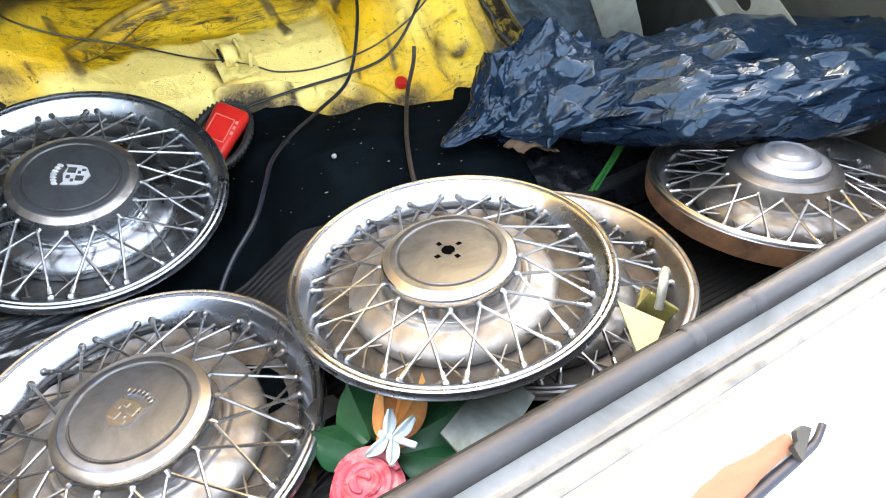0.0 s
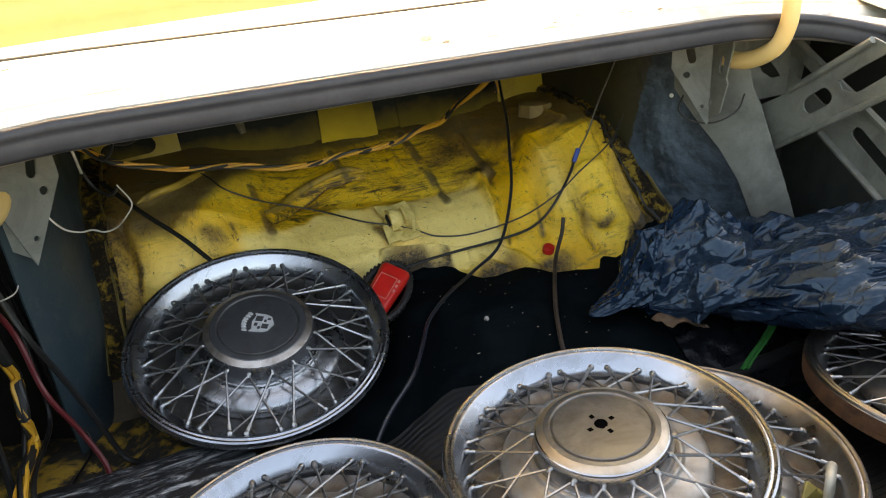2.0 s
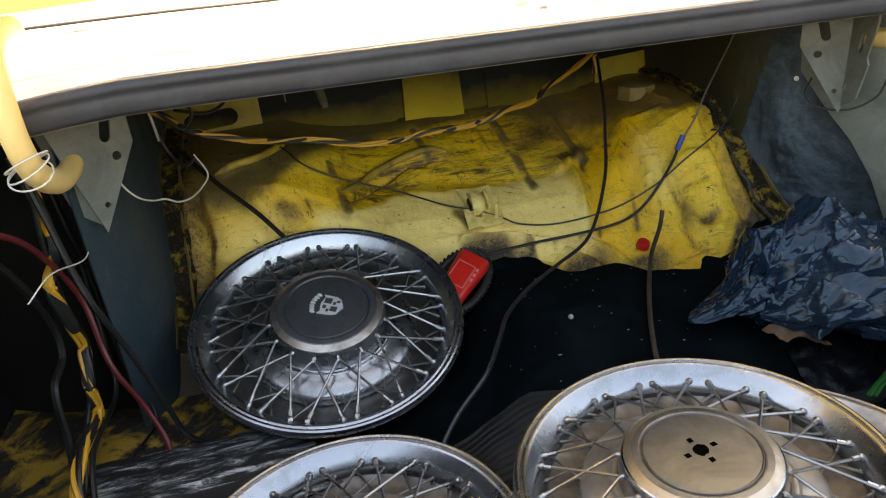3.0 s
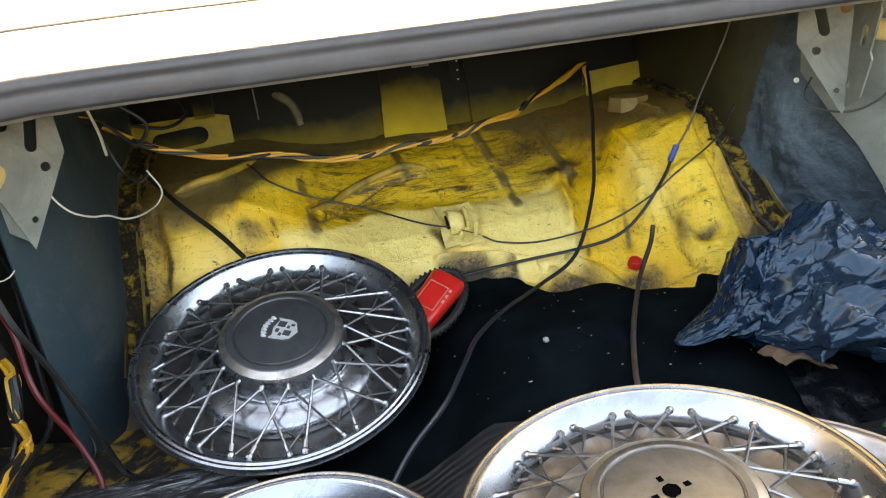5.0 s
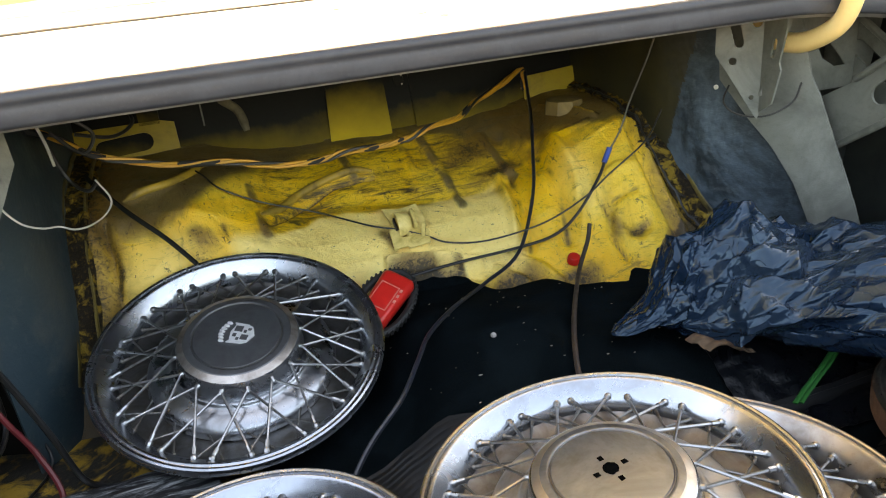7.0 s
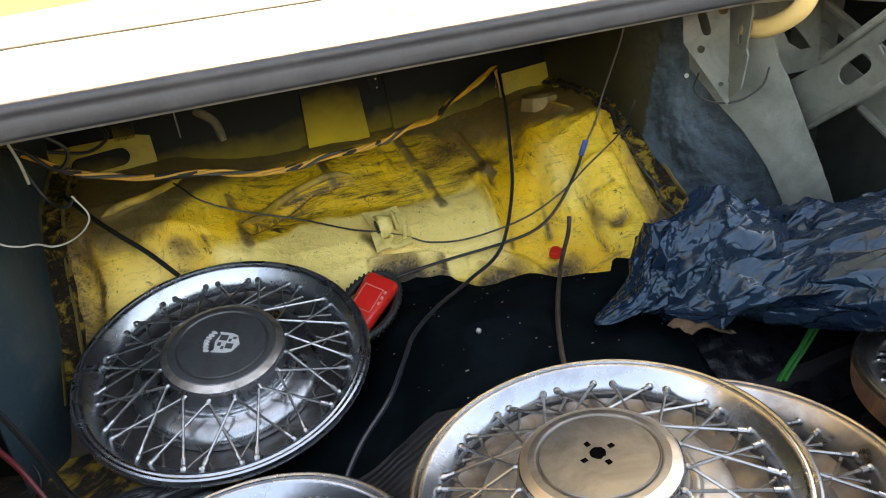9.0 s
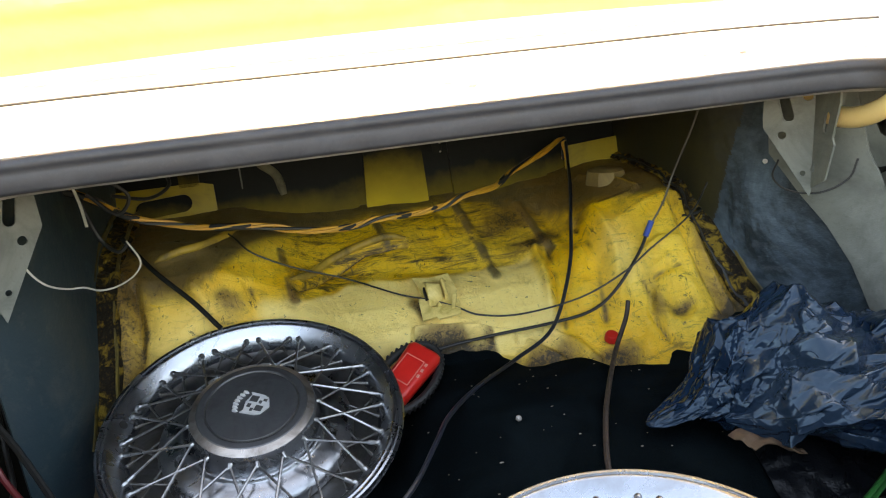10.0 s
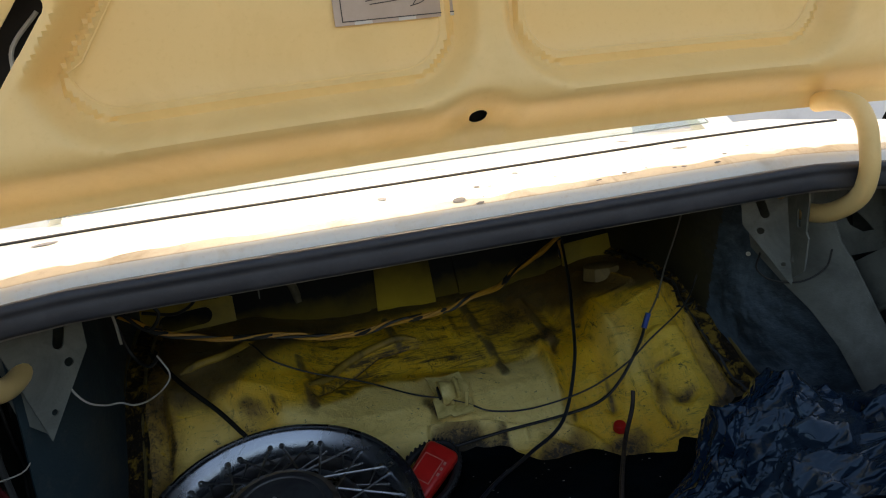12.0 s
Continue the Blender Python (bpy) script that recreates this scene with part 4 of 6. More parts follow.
br = part("quarter_brace", plate(BRACE_B, [BRACE_B1, BRACE_B2], 0.004), PRIMER, car, "grey slotted steel brace running down the side well", False, Matrix.Translation((0.73, 0, 0)) @ IN_YZ)
for k, (p, q) in enumerate(BRACE_EDGES):
    part("brace_rib", tube([Vector(p), Vector(q)], 0.006, 8), PRIMER, car)

# ---------------------------------------------------------------- things in the boot
def spoke_mesh(p, q, r=0.0019, nip=0.0038):
    """A wire spoke with a thicker nipple at its outer end q."""
    p, q = Vector(p), Vector(q)
    bm = tube([p, p.lerp(q, 0.95)], r, 6)
    tube([p.lerp(q, 0.85), p.lerp(q, 0.86), p.lerp(q, 0.965), p.lerp(q, 0.97)], nip * 0.88, 8, bm)
    tube([p.lerp(q, 0.955), p.lerp(q, 0.975), q, p.lerp(q, 1.03)], nip * 1.35, 8, bm, taper=lambda t: 0.75 + 0.25 * math.sin(math.pi * min(1.0, t * 1.1)))
    return bm


HOLE_BLACK = plain("black_opening", (0.002, 0.002, 0.002), 0, 0.9)
HOLE_BLACK.node_tree.nodes["Principled BSDF"].inputs["Specular IOR Level"].default_value = 0.0
INK_DARK = plain("dark_enamel", (0.10, 0.10, 0.10), 0.5, 0.4)
DISH_BROWN = surface("stained_dish", (0.170, 0.168, 0.165), (0.085, 0.062, 0.042), 0.8, (0.35, 0.65), 22, 200, (0.4, 0.7), 0.2, 0.001)


def wheel_cover(m, R, label, hub="crest", knobs=16, rim=CHROME, dish=CHROME_DARK, cap=CHROME_DARK, bowl=PLATE_METAL, band=None, bevel=None, turn=0.0, valve=None, flank=None, crest=0.0, badge=None):
    """A wire wheel cover lying face up; its rim's top edge lies in the local plane z = 0."""
    w = thing("wheel_cover", label, "wheel cover", m @ pose(0, 0, 0, 0, 0, turn), "wire wheel covers in the boot")
    k = R / 0.2
    S = lambda pr: [(r * k, z * k) for r, z in pr]
    part("rim", lathe(S([(0.176, -0.032), (0.186, -0.022), (0.1930, -0.0150), (0.1975, -0.0125), (0.2000, -0.0105), (0.2003, -0.0085), (0.1985, -0.0065), (0.1978, -0.0050), (0.1985, -0.0035), (0.1975, -0.0012), (0.1950, 0.0), (0.1925, -0.001), (0.1915, -0.0030), (0.1895, -0.0030), (0.1880, -0.0018), (0.1862, -0.0022), (0.1840, -0.0045), (0.1760, -0.013), (0.1690, -0.0215), (0.1655, -0.028), (0.1635, -0.036)]), 96), rim, w, "chrome rim of the wheel cover")
    if flank:
        part("flank", lathe(S([(0.1945, -0.040), (0.2000, -0.036), (0.2012, -0.012), (0.2008, -0.0055)]), 96), flank, w, "rusty brown flank")
    part("dish", lathe(S([(0.1650, -0.035), (0.158, -0.040), (0.140, -0.043), (0.110, -0.044), (0.075, -0.044)]), 72), dish, w, "darkened inner dish")
    part("base_plate", lathe(S([(0.1285, -0.0425), (0.1300, -0.0375), (0.1292, -0.0325), (0.1265, -0.0275), (0.1215, -0.0240), (0.1150, -0.0214), (0.1060, -0.0192), (0.0985, -0.0178), (0.0962, -0.0165), (0.0950, -0.0140), (0.0930, -0.0125), (0.0890, -0.0125), (0.086, -0.0150)]), 96), bowl, w, "rounded metal plate below the hub")
    drum = [(0.0890, -0.016), (0.0868, -0.0135), (0.0855, -0.009), (0.0840, 0.002), (0.0822, 0.0112), (0.0812, 0.0136), (0.0796, 0.0148), (0.0760, 0.0166), (0.0722, 0.0182), (0.0705, 0.0190), (0.0640, 0.0196), (0.0622, 0.0193), (0.0612, 0.0183), (0.0598, 0.0183), (0.0588, 0.0196)]
    top = [(0.040, 0.0202), (0.020, 0.0205)]
    h = part("hub", lathe(S(drum + top + [(0.0, 0.0206)]), 96), [band or CHROME, cap, bevel or cap], w, "round hub with a flat grooved cap", True, None, 14)
    for f in h.data.polygons:
        f.material_index = 0 if f.center.z < 0.0142 * k else (2 if f.center.z < 0.0186 * k and f.center.xy.length > 0.066 * k else 1)
    if hub != "ornate":
        part("cap_ring", tube([(0.0605 * k * math.cos(t), 0.0605 * k * math.sin(t), 0.0190 * k) for t in [2 * math.pi * q / 72 for q in range(73)]], 0.0007, 6), PLATE_METAL, h, "fine ring pressed in the cap")
    if hub == "crest":
        # plain quartered shield, point along local x, with a row of beads for a crown
        spin = pose(0, 0, 0, 0, 0, crest - turn)
        shield = [(-0.012, -0.0165), (-0.009, -0.0125), (-0.012, 0.0), (-0.009, 0.0125), (-0.012, 0.0165), (0.006, 0.0155), (0.013, 0.0125), (0.019, 0.0), (0.013, -0.0125), (0.006, -0.0155)]
        part("crest", plate([(x * k * 1.1, y * k * 1.1) for x, y in shield], [], 0.0022 * k), badge or BADGE, h, "raised metal shield", False, spin @ pose(0.004 * k, 0, 0.0203 * k))
        for a in range(7):
            b = lathe([(0, 0.0046), (0.0014, 0.0040), (0.0024, 0.0)], 8)
            part("bead", b, badge or BADGE, h, "", True, spin @ pose((-0.0165 - 0.0045 * math.sin(a / 6 * math.pi)) * k, (0.0165 - 0.0055 * a) * k, 0.0198 * k) @ Matrix.Diagonal((2.0 * k, 1.0 * k, 1.0 * k, 1)))
        for x, y, sx, sy in ((-0.0035, 0.0075, 0.011, 0.010), (0.0085, -0.0065, 0.010, 0.009), (-0.0060, -0.0045, 0.005, 0.006), (0.0000, -0.0105, 0.004, 0.005), (0.0065, 0.0040, 0.004, 0.005), (0.0115, 0.0085, 0.005, 0.004)):
            part("shield_field", box(sx * k, sy * k, 0.0018, 0.0004), badge or INK_DARK, h, "field of the shield", False, spin @ pose((x + 0.004) * k, y * k, 0.0225 * k))
    elif hub == "ornate":
        part("crest", lathe(S([(0.062, 0.019), (0.060, 0.026), (0.054, 0.030), (0.046, 0.031), (0.043, 0.036), (0.036, 0.039), (0.033, 0.037), (0.022, 0.038), (0.019, 0.041), (0.0, 0.042)]), 36), BRUSHED, h, "worn round badge")
    else:
        # empty badge seat: a ragged hole with four small cuts
        edge = [((0.0082 + 0.0010 * math.cos(3 * i)) * math.cos(i * math.pi / 8) * k, 0.0082 * math.sin(i * math.pi / 8) * k) for i in range(16)]
        part("badge_hole", plate(edge, [], 0.0006), HOLE_BLACK, h, "ragged hole where the badge is missing", False, pose(0, 0, 0.0207 * k))
        for a in range(4):
            part("badge_slot", plate([(-0.0030 * k, -0.0024 * k), (0.0034 * k, -0.0028 * k), (0.0030 * k, 0.0026 * k), (-0.0026 * k, 0.0028 * k)], [], 0.0006), HOLE_BLACK, h, "", False, pose(0, 0, 0, 0, 0, 90 * a + 18) @ pose(0.0165 * k, 0, 0.0206 * k))
    # spokes: two from each knob, and a lower set behind
    ri, ro = 0.0880, 0.1655
    rng = random.Random(knobs + int(R * 1000))
    knob_me = stub_me = None
    for a in range(knobs):
        t = 2 * math.pi * a / knobs
        if knob_me is None:
            b = tube([(0, 0, 0.0), (0.004 * k, 0, 0.0005), (0.0075 * k, 0, -0.002)], 0.0040 * k, 8, taper=lambda s: 1.0 - 0.35 * s)
            o = part("knob", b, STEEL, w, "small chrome spoke seat")
            knob_me = o.data
        else:
            o = new("knob", knob_me)
            o.parent = w
        o.matrix_basis = pose(0, 0, 0, 0, 0, math.degrees(t)) @ pose(0.0815 * k, 0, 0.0025 * k)
    span = 2 * math.pi / knobs
    specs = [("spoke", ri, 0.0020, 0.05 * span, ro + 0.0052, -0.0185, 0.81 * span), ("spoke", ri, 0.0020, -0.05 * span, ro + 0.0052, -0.0185, -0.81 * span),
             ("rear_spoke", 0.116, -0.030, 0.5 * span, ro + 0.0005, -0.030, 0.80 * span), ("rear_spoke", 0.116, -0.030, 0.5 * span, ro + 0.0005, -0.030, -0.80 * span)]
    for nm, r0, z0, off, r1, z1, dt in specs:
        me = None
        for a in range(knobs):
            if me is None:
                b = spoke_mesh((r0 * k, 0, z0 * k), (r1 * k * math.cos(dt), r1 * k * math.sin(dt), z1 * k), 0.0019 * k if nm == "spoke" else 0.0016 * k, 0.0036 * k if nm == "spoke" else 0.0026 * k)
                o = part(nm, b, STEEL if nm == "spoke" else PLATE_METAL, w)
                me = o.data
            else:
                o = new(nm, me)
                o.parent = w
            o.matrix_basis = pose(0, 0, 0, rng.uniform(-0.6, 0.6), rng.uniform(-0.5, 0.5), math.degrees(span * a + off) + rng.uniform(-1.0, 1.0))
    if valve is not None:
        b = lathe([(0.0, 0.0), (0.006 * k, 0.0005)], 14)
        part("valve_hole", b, BLACK_RUBBER, w, "dark valve hole in the rim", True, pose(0, 0, 0, 0, 0, valve - turn) @ pose(0.1755 * k, 0, -0.0128 * k) @ pose(0, 0, 0, 0, -47, 0))
    return w


def lying(c, n, roll=0.0):
    """A pose at c with local z along n."""
    q = Vector(n).normalized().to_track_quat("Z", "Y").to_matrix().to_4x4()
    return Matrix.Translation(c) @ q @ pose(0, 0, 0, 0, 0, roll)


BOWL_CHROME = surface("greyed_chrome", (0.32, 0.335, 0.35), (0.13, 0.115, 0.095), 1.0, (0.20, 0.44), 17.0, 170.0, (0.5, 0.8), 0.12, 0.001)
BOWL_STAINED = surface("stained_chrome", (0.34, 0.33, 0.31), (0.17, 0.125, 0.08), 0.75, (0.36, 0.6), 16.0, 150.0, (0.42, 0.75), 0.2, 0.001)
CAP_STAINED = surface("stained_cap", (0.245, 0.285, 0.350), (0.115, 0.118, 0.120), 0.92, (0.28, 0.48), 10.0, 220.0, (0.42, 0.66), 0.12, 0.001)
WORN_EDGE = surface("worn_cap_edge", (0.44, 0.40, 0.36), (0.16, 0.13, 0.11), 0.9, (0.25, 0.5), 26.0, 200.0, (0.42, 0.72), 0.2, 0.001)
# bright warm reflection along the cap's bevel, given as the metal's colour
BEVEL_REFLECTION = surface("bevel_reflection_tone", (0.46, 0.42, 0.36), (0.28, 0.22, 0.15), 0.9, (0.3, 0.5), 18.0, 180.0, (0.45, 0.8), 0.1, 0.001)
wheel_cover(lying((-0.313, 0.957, 0.020), (0.033, -0.34, 1.0)), 0.204, "chrome wire wheel cover with a dark hub leaning on the hump", turn=-3, cap=CAP_GREY, bevel=WORN_EDGE, rim=CHROME_SOFT, dish=CHROME_SHADE, bowl=BOWL_CHROME, band=BOWL_CHROME, crest=-32, valve=164)
wheel_cover(lying((0.011, 0.495, 0.033), (-0.06, 0.01, 1.0)), 0.1815, "bright chrome wire wheel cover with its badge missing", hub="hole", cap=CAP_STAINED, bevel=BEVEL_REFLECTION, rim=CHROME_SOFT, dish=DISH_BROWN, bowl=BOWL_STAINED)
wheel_cover(lying((-0.337, 0.556, -0.053), (-0.05, -0.05, 1.0)), 0.195, "chrome wire wheel cover with brown stains lying on the boot floor", turn=8, cap=CAP_STAINED, bevel=BEVEL_REFLECTION, rim=CHROME_SOFT, dish=DISH_BROWN, bowl=BOWL_STAINED, crest=-105, valve=8, badge=CHROME_DULL)
wheel_cover(lying((0.131, 0.494, -0.036), (-0.02, 0.016, 1.0)), 0.193, "rusty chrome wire wheel cover underneath another one", turn=6, hub="hole", cap=CAP_STAINED, rim=CHROME_DULL, dish=DISH_BROWN)
wheel_cover(lying((0.520, 0.441, -0.010), (0.03, 0.03, 1.0)), 0.180, "wire wheel cover with a rusty brown flank and raised round hub", turn=-10, hub="ornate", cap=CAP_GREY, band=PLATE_METAL, rim=CHROME_DULL, dish=CHROME_DULL, flank=RUST)


# black felt over the middle of the floor, with a ragged forward edge
def cloth_z(x, y):
    z = lerp([(0.52, -0.092), (0.62, -0.075), (0.70, -0.02), (0.78, -0.002), (0.86, 0.0), (0.95, -0.008), (1.03, -0.02), (1.12, -0.02)], y)
    z = FLOOR_Z + 0.01 + (z - FLOOR_Z - 0.01) * ss(-0.17, -0.02, x)
    z += 0.010 * nz(x, y, 0, 6) + 0.004 * nz(x, y, 2, 15)
    return max(z, hump_z(x, y) + 0.005)


FELT = surface("black_felt", (0.0016, 0.0032, 0.0039), (0.0046, 0.0084, 0.0102), 0.0, (0.85, 0.95), 10, 260, (0.45, 0.8), 0.6, 0.003)
bm = grid(lambda u, v: (lambda x: (x, 0.52 + (cloth_edge(x) + 0.007 * nz(x * 40, 0.3) - 0.52) * v, cloth_z(x, 0.52 + (cloth_edge(x) + 0.007 * nz(x * 40, 0.3) - 0.52) * v)))(-0.30 + 0.90 * u), 220, 70)
FELT.node_tree.nodes["Principled BSDF"].inputs["Specular IOR Level"].default_value = 0.02
tagged(sheet("felt_mat", thicken(bm, -0.003), FELT), "crumpled black felt mat with a ragged edge and pale specks", "mat")

# ribbed rubber mat on the floor, its forward edge lying on the felt
MAT = surface("ribbed_mat_rubber", (0.006, 0.0065, 0.007), (0.018, 0.018, 0.017), 0.0, (0.5, 0.75), 15.0, 160.0, (0.5, 0.85), 0.2, 0.001)
MAT.node_tree.nodes["Principled BSDF"].inputs["Specular IOR Level"].default_value = 0.25


def under_cover(x, y, z):
    """Pressed down where a wheel cover lies on the floor."""
    dx, dy = x + 0.337, y - 0.556
    return z + (min(z, -0.107 + 0.05 * dx + 0.05 * dy) - z) * ss(0.205, 0.19, math.hypot(dx, dy))


def mat_pt(u, v):
    x = -0.30 + 0.90 * u
    y = 0.24 + (lerp([(-0.30, 0.66), (-0.22, 0.715), (-0.14, 0.750), (-0.08, 0.742), (-0.03, 0.700), (0.06, 0.64), (0.7, 0.63)], x) - 0.24) * v
    z = under_cover(x, y, max(FLOOR_Z + 0.004, cloth_z(x, y) + 0.007 if y > 0.62 else FLOOR_Z))
    return (x, y, z + 0.003 * nz(u * 6, v * 4) + (0.0028 if int(v * 48 * 2) % 2 else 0.0) - 0.006 * ss(0.985, 1.0, v))


tagged(sheet("rubber_mat", thicken(grid(mat_pt, 60, 192), -0.004), MAT), "worn black ribbed rubber mat on the boot floor", "mat")

# dark film spread under the bag
FILM = surface("black_film", (0.002, 0.003, 0.004), (0.005, 0.006, 0.008), 0, (0.2, 0.4), 30, 40, (0.4, 0.8), 0.35, 0.006)
FILM.node_tree.nodes["Principled BSDF"].inputs["Specular IOR Level"].default_value = 0.2
bm = grid(lambda u, v: (0.27 + 0.26 * u, 0.575 + 0.16 * v, cloth_z(0.27 + 0.26 * u, 0.575 + 0.16 * v) + 0.006 + 0.006 * abs(nz(u * 9, v * 9))), 50, 34)
tagged(part("plastic_film", thicken(bm, 0.0008), FILM), "thin black plastic film spread on the felt", "plastic film")
# streaked white panel lying between the covers
def streaked():
    m, nt, p = material("streaked_white")
    v = coords(nt, (3.0, 14.0, 6.0))
    f = noise_tex(nt, v, 5, 7, 0.75, 0.6)
    nt.links.new(ramp(nt, f, [(0.48, (0.006, 0.006, 0.007)), (0.56, (0.10, 0.11, 0.115)), (0.66, (0.50, 0.51, 0.50))]), p.inputs["Base Color"])
    p.inputs["Roughness"].default_value = 0.6
    return m


bm = grid(lambda u, v: (-0.60 + 0.27 * u - 0.05 * v, 0.655 + 0.19 * v + 0.06 * u * (1 - v), FLOOR_Z + 0.016 + 0.010 * math.sin(2.5 * v) + 0.004 * nz(u * 6, v * 5)), 24, 18)
tagged(part("scratched_panel", thicken(bm, 0.003), streaked()), "black panel with scratched white paint on the floor", "panel")

# crumpled black bag: tubes of film with more film than they need, which buckles into folds
def shifted(P, du, dv):
    """Pairs of points du rows and dv columns apart; columns run round the tube."""
    n = P.shape[0]
    return P[:n - du], np.roll(P, -dv, axis=1)[du:]


def relax(P, P0, N0, long_way, round_way, deep, steps, floor_z, room):
    """Lets the film take up its excess length within a soft shell about its first shape."""
    links = []
    for du, dv, gain, weight in ((1, 0, long_way, 1.0), (0, 1, round_way, 1.0), (1, 1, 0.5 * (long_way + round_way), 0.7), (1, -1, 0.5 * (long_way + round_way), 0.7), (2, 0, 1.0 * long_way, 0.6), (0, 2, 0.98 * round_way, 0.15)):
        A, B = shifted(P, du, dv)
        links.append((du, dv, np.linalg.norm(B - A, axis=2, keepdims=True) * (1 + (gain - 1) * shifted(room, du, dv)[0]), weight))
    for _ in range(steps):
        move = np.zeros_like(P)
        for du, dv, rest, weight in links:
            A, B = shifted(P, du, dv)
            D = B - A
            l = np.maximum(np.linalg.norm(D, axis=2, keepdims=True), 1e-6)
            f = 0.5 * weight * (l - rest) / l * D
            back = np.zeros_like(P)
            back[du:] = f
            move[:P.shape[0] - du] += f
            move -= np.roll(back, dv, axis=1)
        P = P + 0.22 * move
        off = P - P0
        s = np.sum(off * N0, axis=2, keepdims=True)
        P = P0 + deep * np.tanh(0.985 * s / deep) * N0 + 0.985 * (off - s * N0)
        P[..., 2] = np.maximum(P[..., 2], floor_z)
    return P


def finer(P, round_off=0.0):
    """Twice as many rows and columns; round_off 0 keeps flat facets, 1 draws a smooth curve."""
    def between(a, b, before, after):
        return 0.5 * (a + b) + round_off * 0.0625 * (a + b - before - after)
    e = np.concatenate((2 * P[:1] - P[1:2], P, 2 * P[-1:] - P[-2:-1]))
    a = np.empty((2 * P.shape[0] - 1,) + P.shape[1:])
    a[0::2], a[1::2] = P, between(e[1:-2], e[2:-1], e[:-3], e[3:])
    b = np.empty((a.shape[0], 2 * P.shape[1], P.shape[2]))
    b[:, 0::2], b[:, 1::2] = a, between(a, np.roll(a, -1, axis=1), np.roll(a, 1, axis=1), np.roll(a, -2, axis=1))
    return b


def across(P):
    N = np.cross(np.gradient(P, axis=0), np.roll(P, -1, axis=1) - np.roll(P, 1, axis=1))
    return N / np.maximum(np.linalg.norm(N, axis=2, keepdims=True), 1e-9)


def film_tube(pts, wides, highs, seed, nu=20, nv=24, twist=1.5):
    spine = smooth_path(pts, 10)
    n = len(spine)
    rnd = np.random.RandomState(int(seed * 10))
    P0, N0, room = np.zeros((nu, nv, 3)), np.zeros((nu, nv, 3)), np.zeros((nu, nv, 1))
    for i in range(nu):
        for j in range(nv):
            f = min(1.0, max(0.0, (i + (rnd.uniform(-0.4, 0.4) if 0 < i < nu - 1 else 0)) / (nu - 1)))
            k = min(int(f * (n - 1)), n - 2)
            c, d = spine[k].lerp(spine[k + 1], f * (n - 1) - k), (spine[k + 1] - spine[k]).normalized()
            side, up = Vector((d.y, -d.x, 0)).normalized(), Vector((0, 0, 1))
            a = 2 * math.pi * (j + rnd.uniform(-0.4, 0.4)) / nv + twist * f
            lump = 1 + 0.30 * nz(f * 5.5 + seed, seed * 3.0) + 0.34 * nz(math.cos(a) * 0.9, math.sin(a) * 0.9, f * 6 + seed * 2)
            wide, high = lump * lerp(wides, f), lump * lerp(highs, f)
            P0[i, j] = c + side * wide * math.cos(a) + up * high * math.sin(a)
            N0[i, j] = (side * high * math.cos(a) + up * wide * math.sin(a)).normalized()
            room[i, j] = min(1.0, high / 0.04)
    floor_z = 0.004
    P0[..., 2] = np.maximum(P0[..., 2], floor_z)
    start = rnd.normal(0, 0.005, (nu, nv, 1))
    P = relax(P0 + start * room * N0, P0, N0, 1.015, 1.085, 0.003 + 0.017 * room, 120, floor_z, room)
    for gain, steps, rough in ((1.024, 44, 0.0014), (1.012, 24, 0.0005)):
        P, room = finer(P, 0.25), finer(room)
        base, N = P, across(P)
        P = relax(P + rnd.normal(0, rough, room.shape) * room * N, base, N, gain, gain, 0.008, steps, floor_z, room)
    P = finer(P, 0.8)
    bm = bmesh.new()
    rows, cols = P.shape[:2]
    vs = [[bm.verts.new(P[i, j]) for j in range(cols)] for i in range(rows)]
    for i in range(rows - 1):
        for j in range(cols):
            bm.faces.new((vs[i][j], vs[i][(j + 1) % cols], vs[i + 1][(j + 1) % cols], vs[i + 1][j]))
    bm.faces.new(vs[0]), bm.faces.new(list(reversed(vs[-1])))
    return bm


def bag_film():
    m, nt, p = material("black_bag_plastic")
    v = coords(nt)
    nt.links.new(mix(nt, ramp(nt, noise_tex(nt, v, 7, 3, 0.5), [(0.42, grey(0)), (0.62, grey(1))]), (0.004, 0.013, 0.028), (0.010, 0.021, 0.036)), p.inputs["Base Color"])
    nt.links.new(ramp(nt, noise_tex(nt, v, 11, 3, 0.6), [(0.35, grey(0.09)), (0.70, grey(0.20))]), p.inputs["Roughness"])
    p.inputs["Specular IOR Level"].default_value = 0.40
    p.inputs["Specular Tint"].default_value = (0.58, 0.82, 1.0, 1)
    lines = []
    for turn, size in ((25, 26.0), (-35, 34.0), (70, 22.0)):
        mp = nt.nodes.new("ShaderNodeMapping")
        mp.inputs["Rotation"].default_value, mp.inputs["Scale"].default_value = (0.4, 0.3, radians(turn)), (0.5, 1.5, 1.5)
        nt.links.new(v, mp.inputs["Vector"])
        far = nt.nodes.new("ShaderNodeMath")
        far.operation = "SUBTRACT"
        nt.links.new(noise_tex(nt, mp.outputs["Vector"], size, 1, 0.4), far.inputs[0])
        far.inputs[1].default_value = 0.5
        size_of = nt.nodes.new("ShaderNodeMath")
        size_of.operation = "ABSOLUTE"
        nt.links.new(far.outputs[0], size_of.inputs[0])
        lines.append(ramp(nt, size_of.outputs[0], [(0.0, grey(1)), (0.035, grey(0.35)), (0.12, grey(0))]))
    bump(nt, mix(nt, 0.33, mix(nt, 0.5, lines[0], lines[1]), lines[2]), p, 0.32, 0.006)
    return m


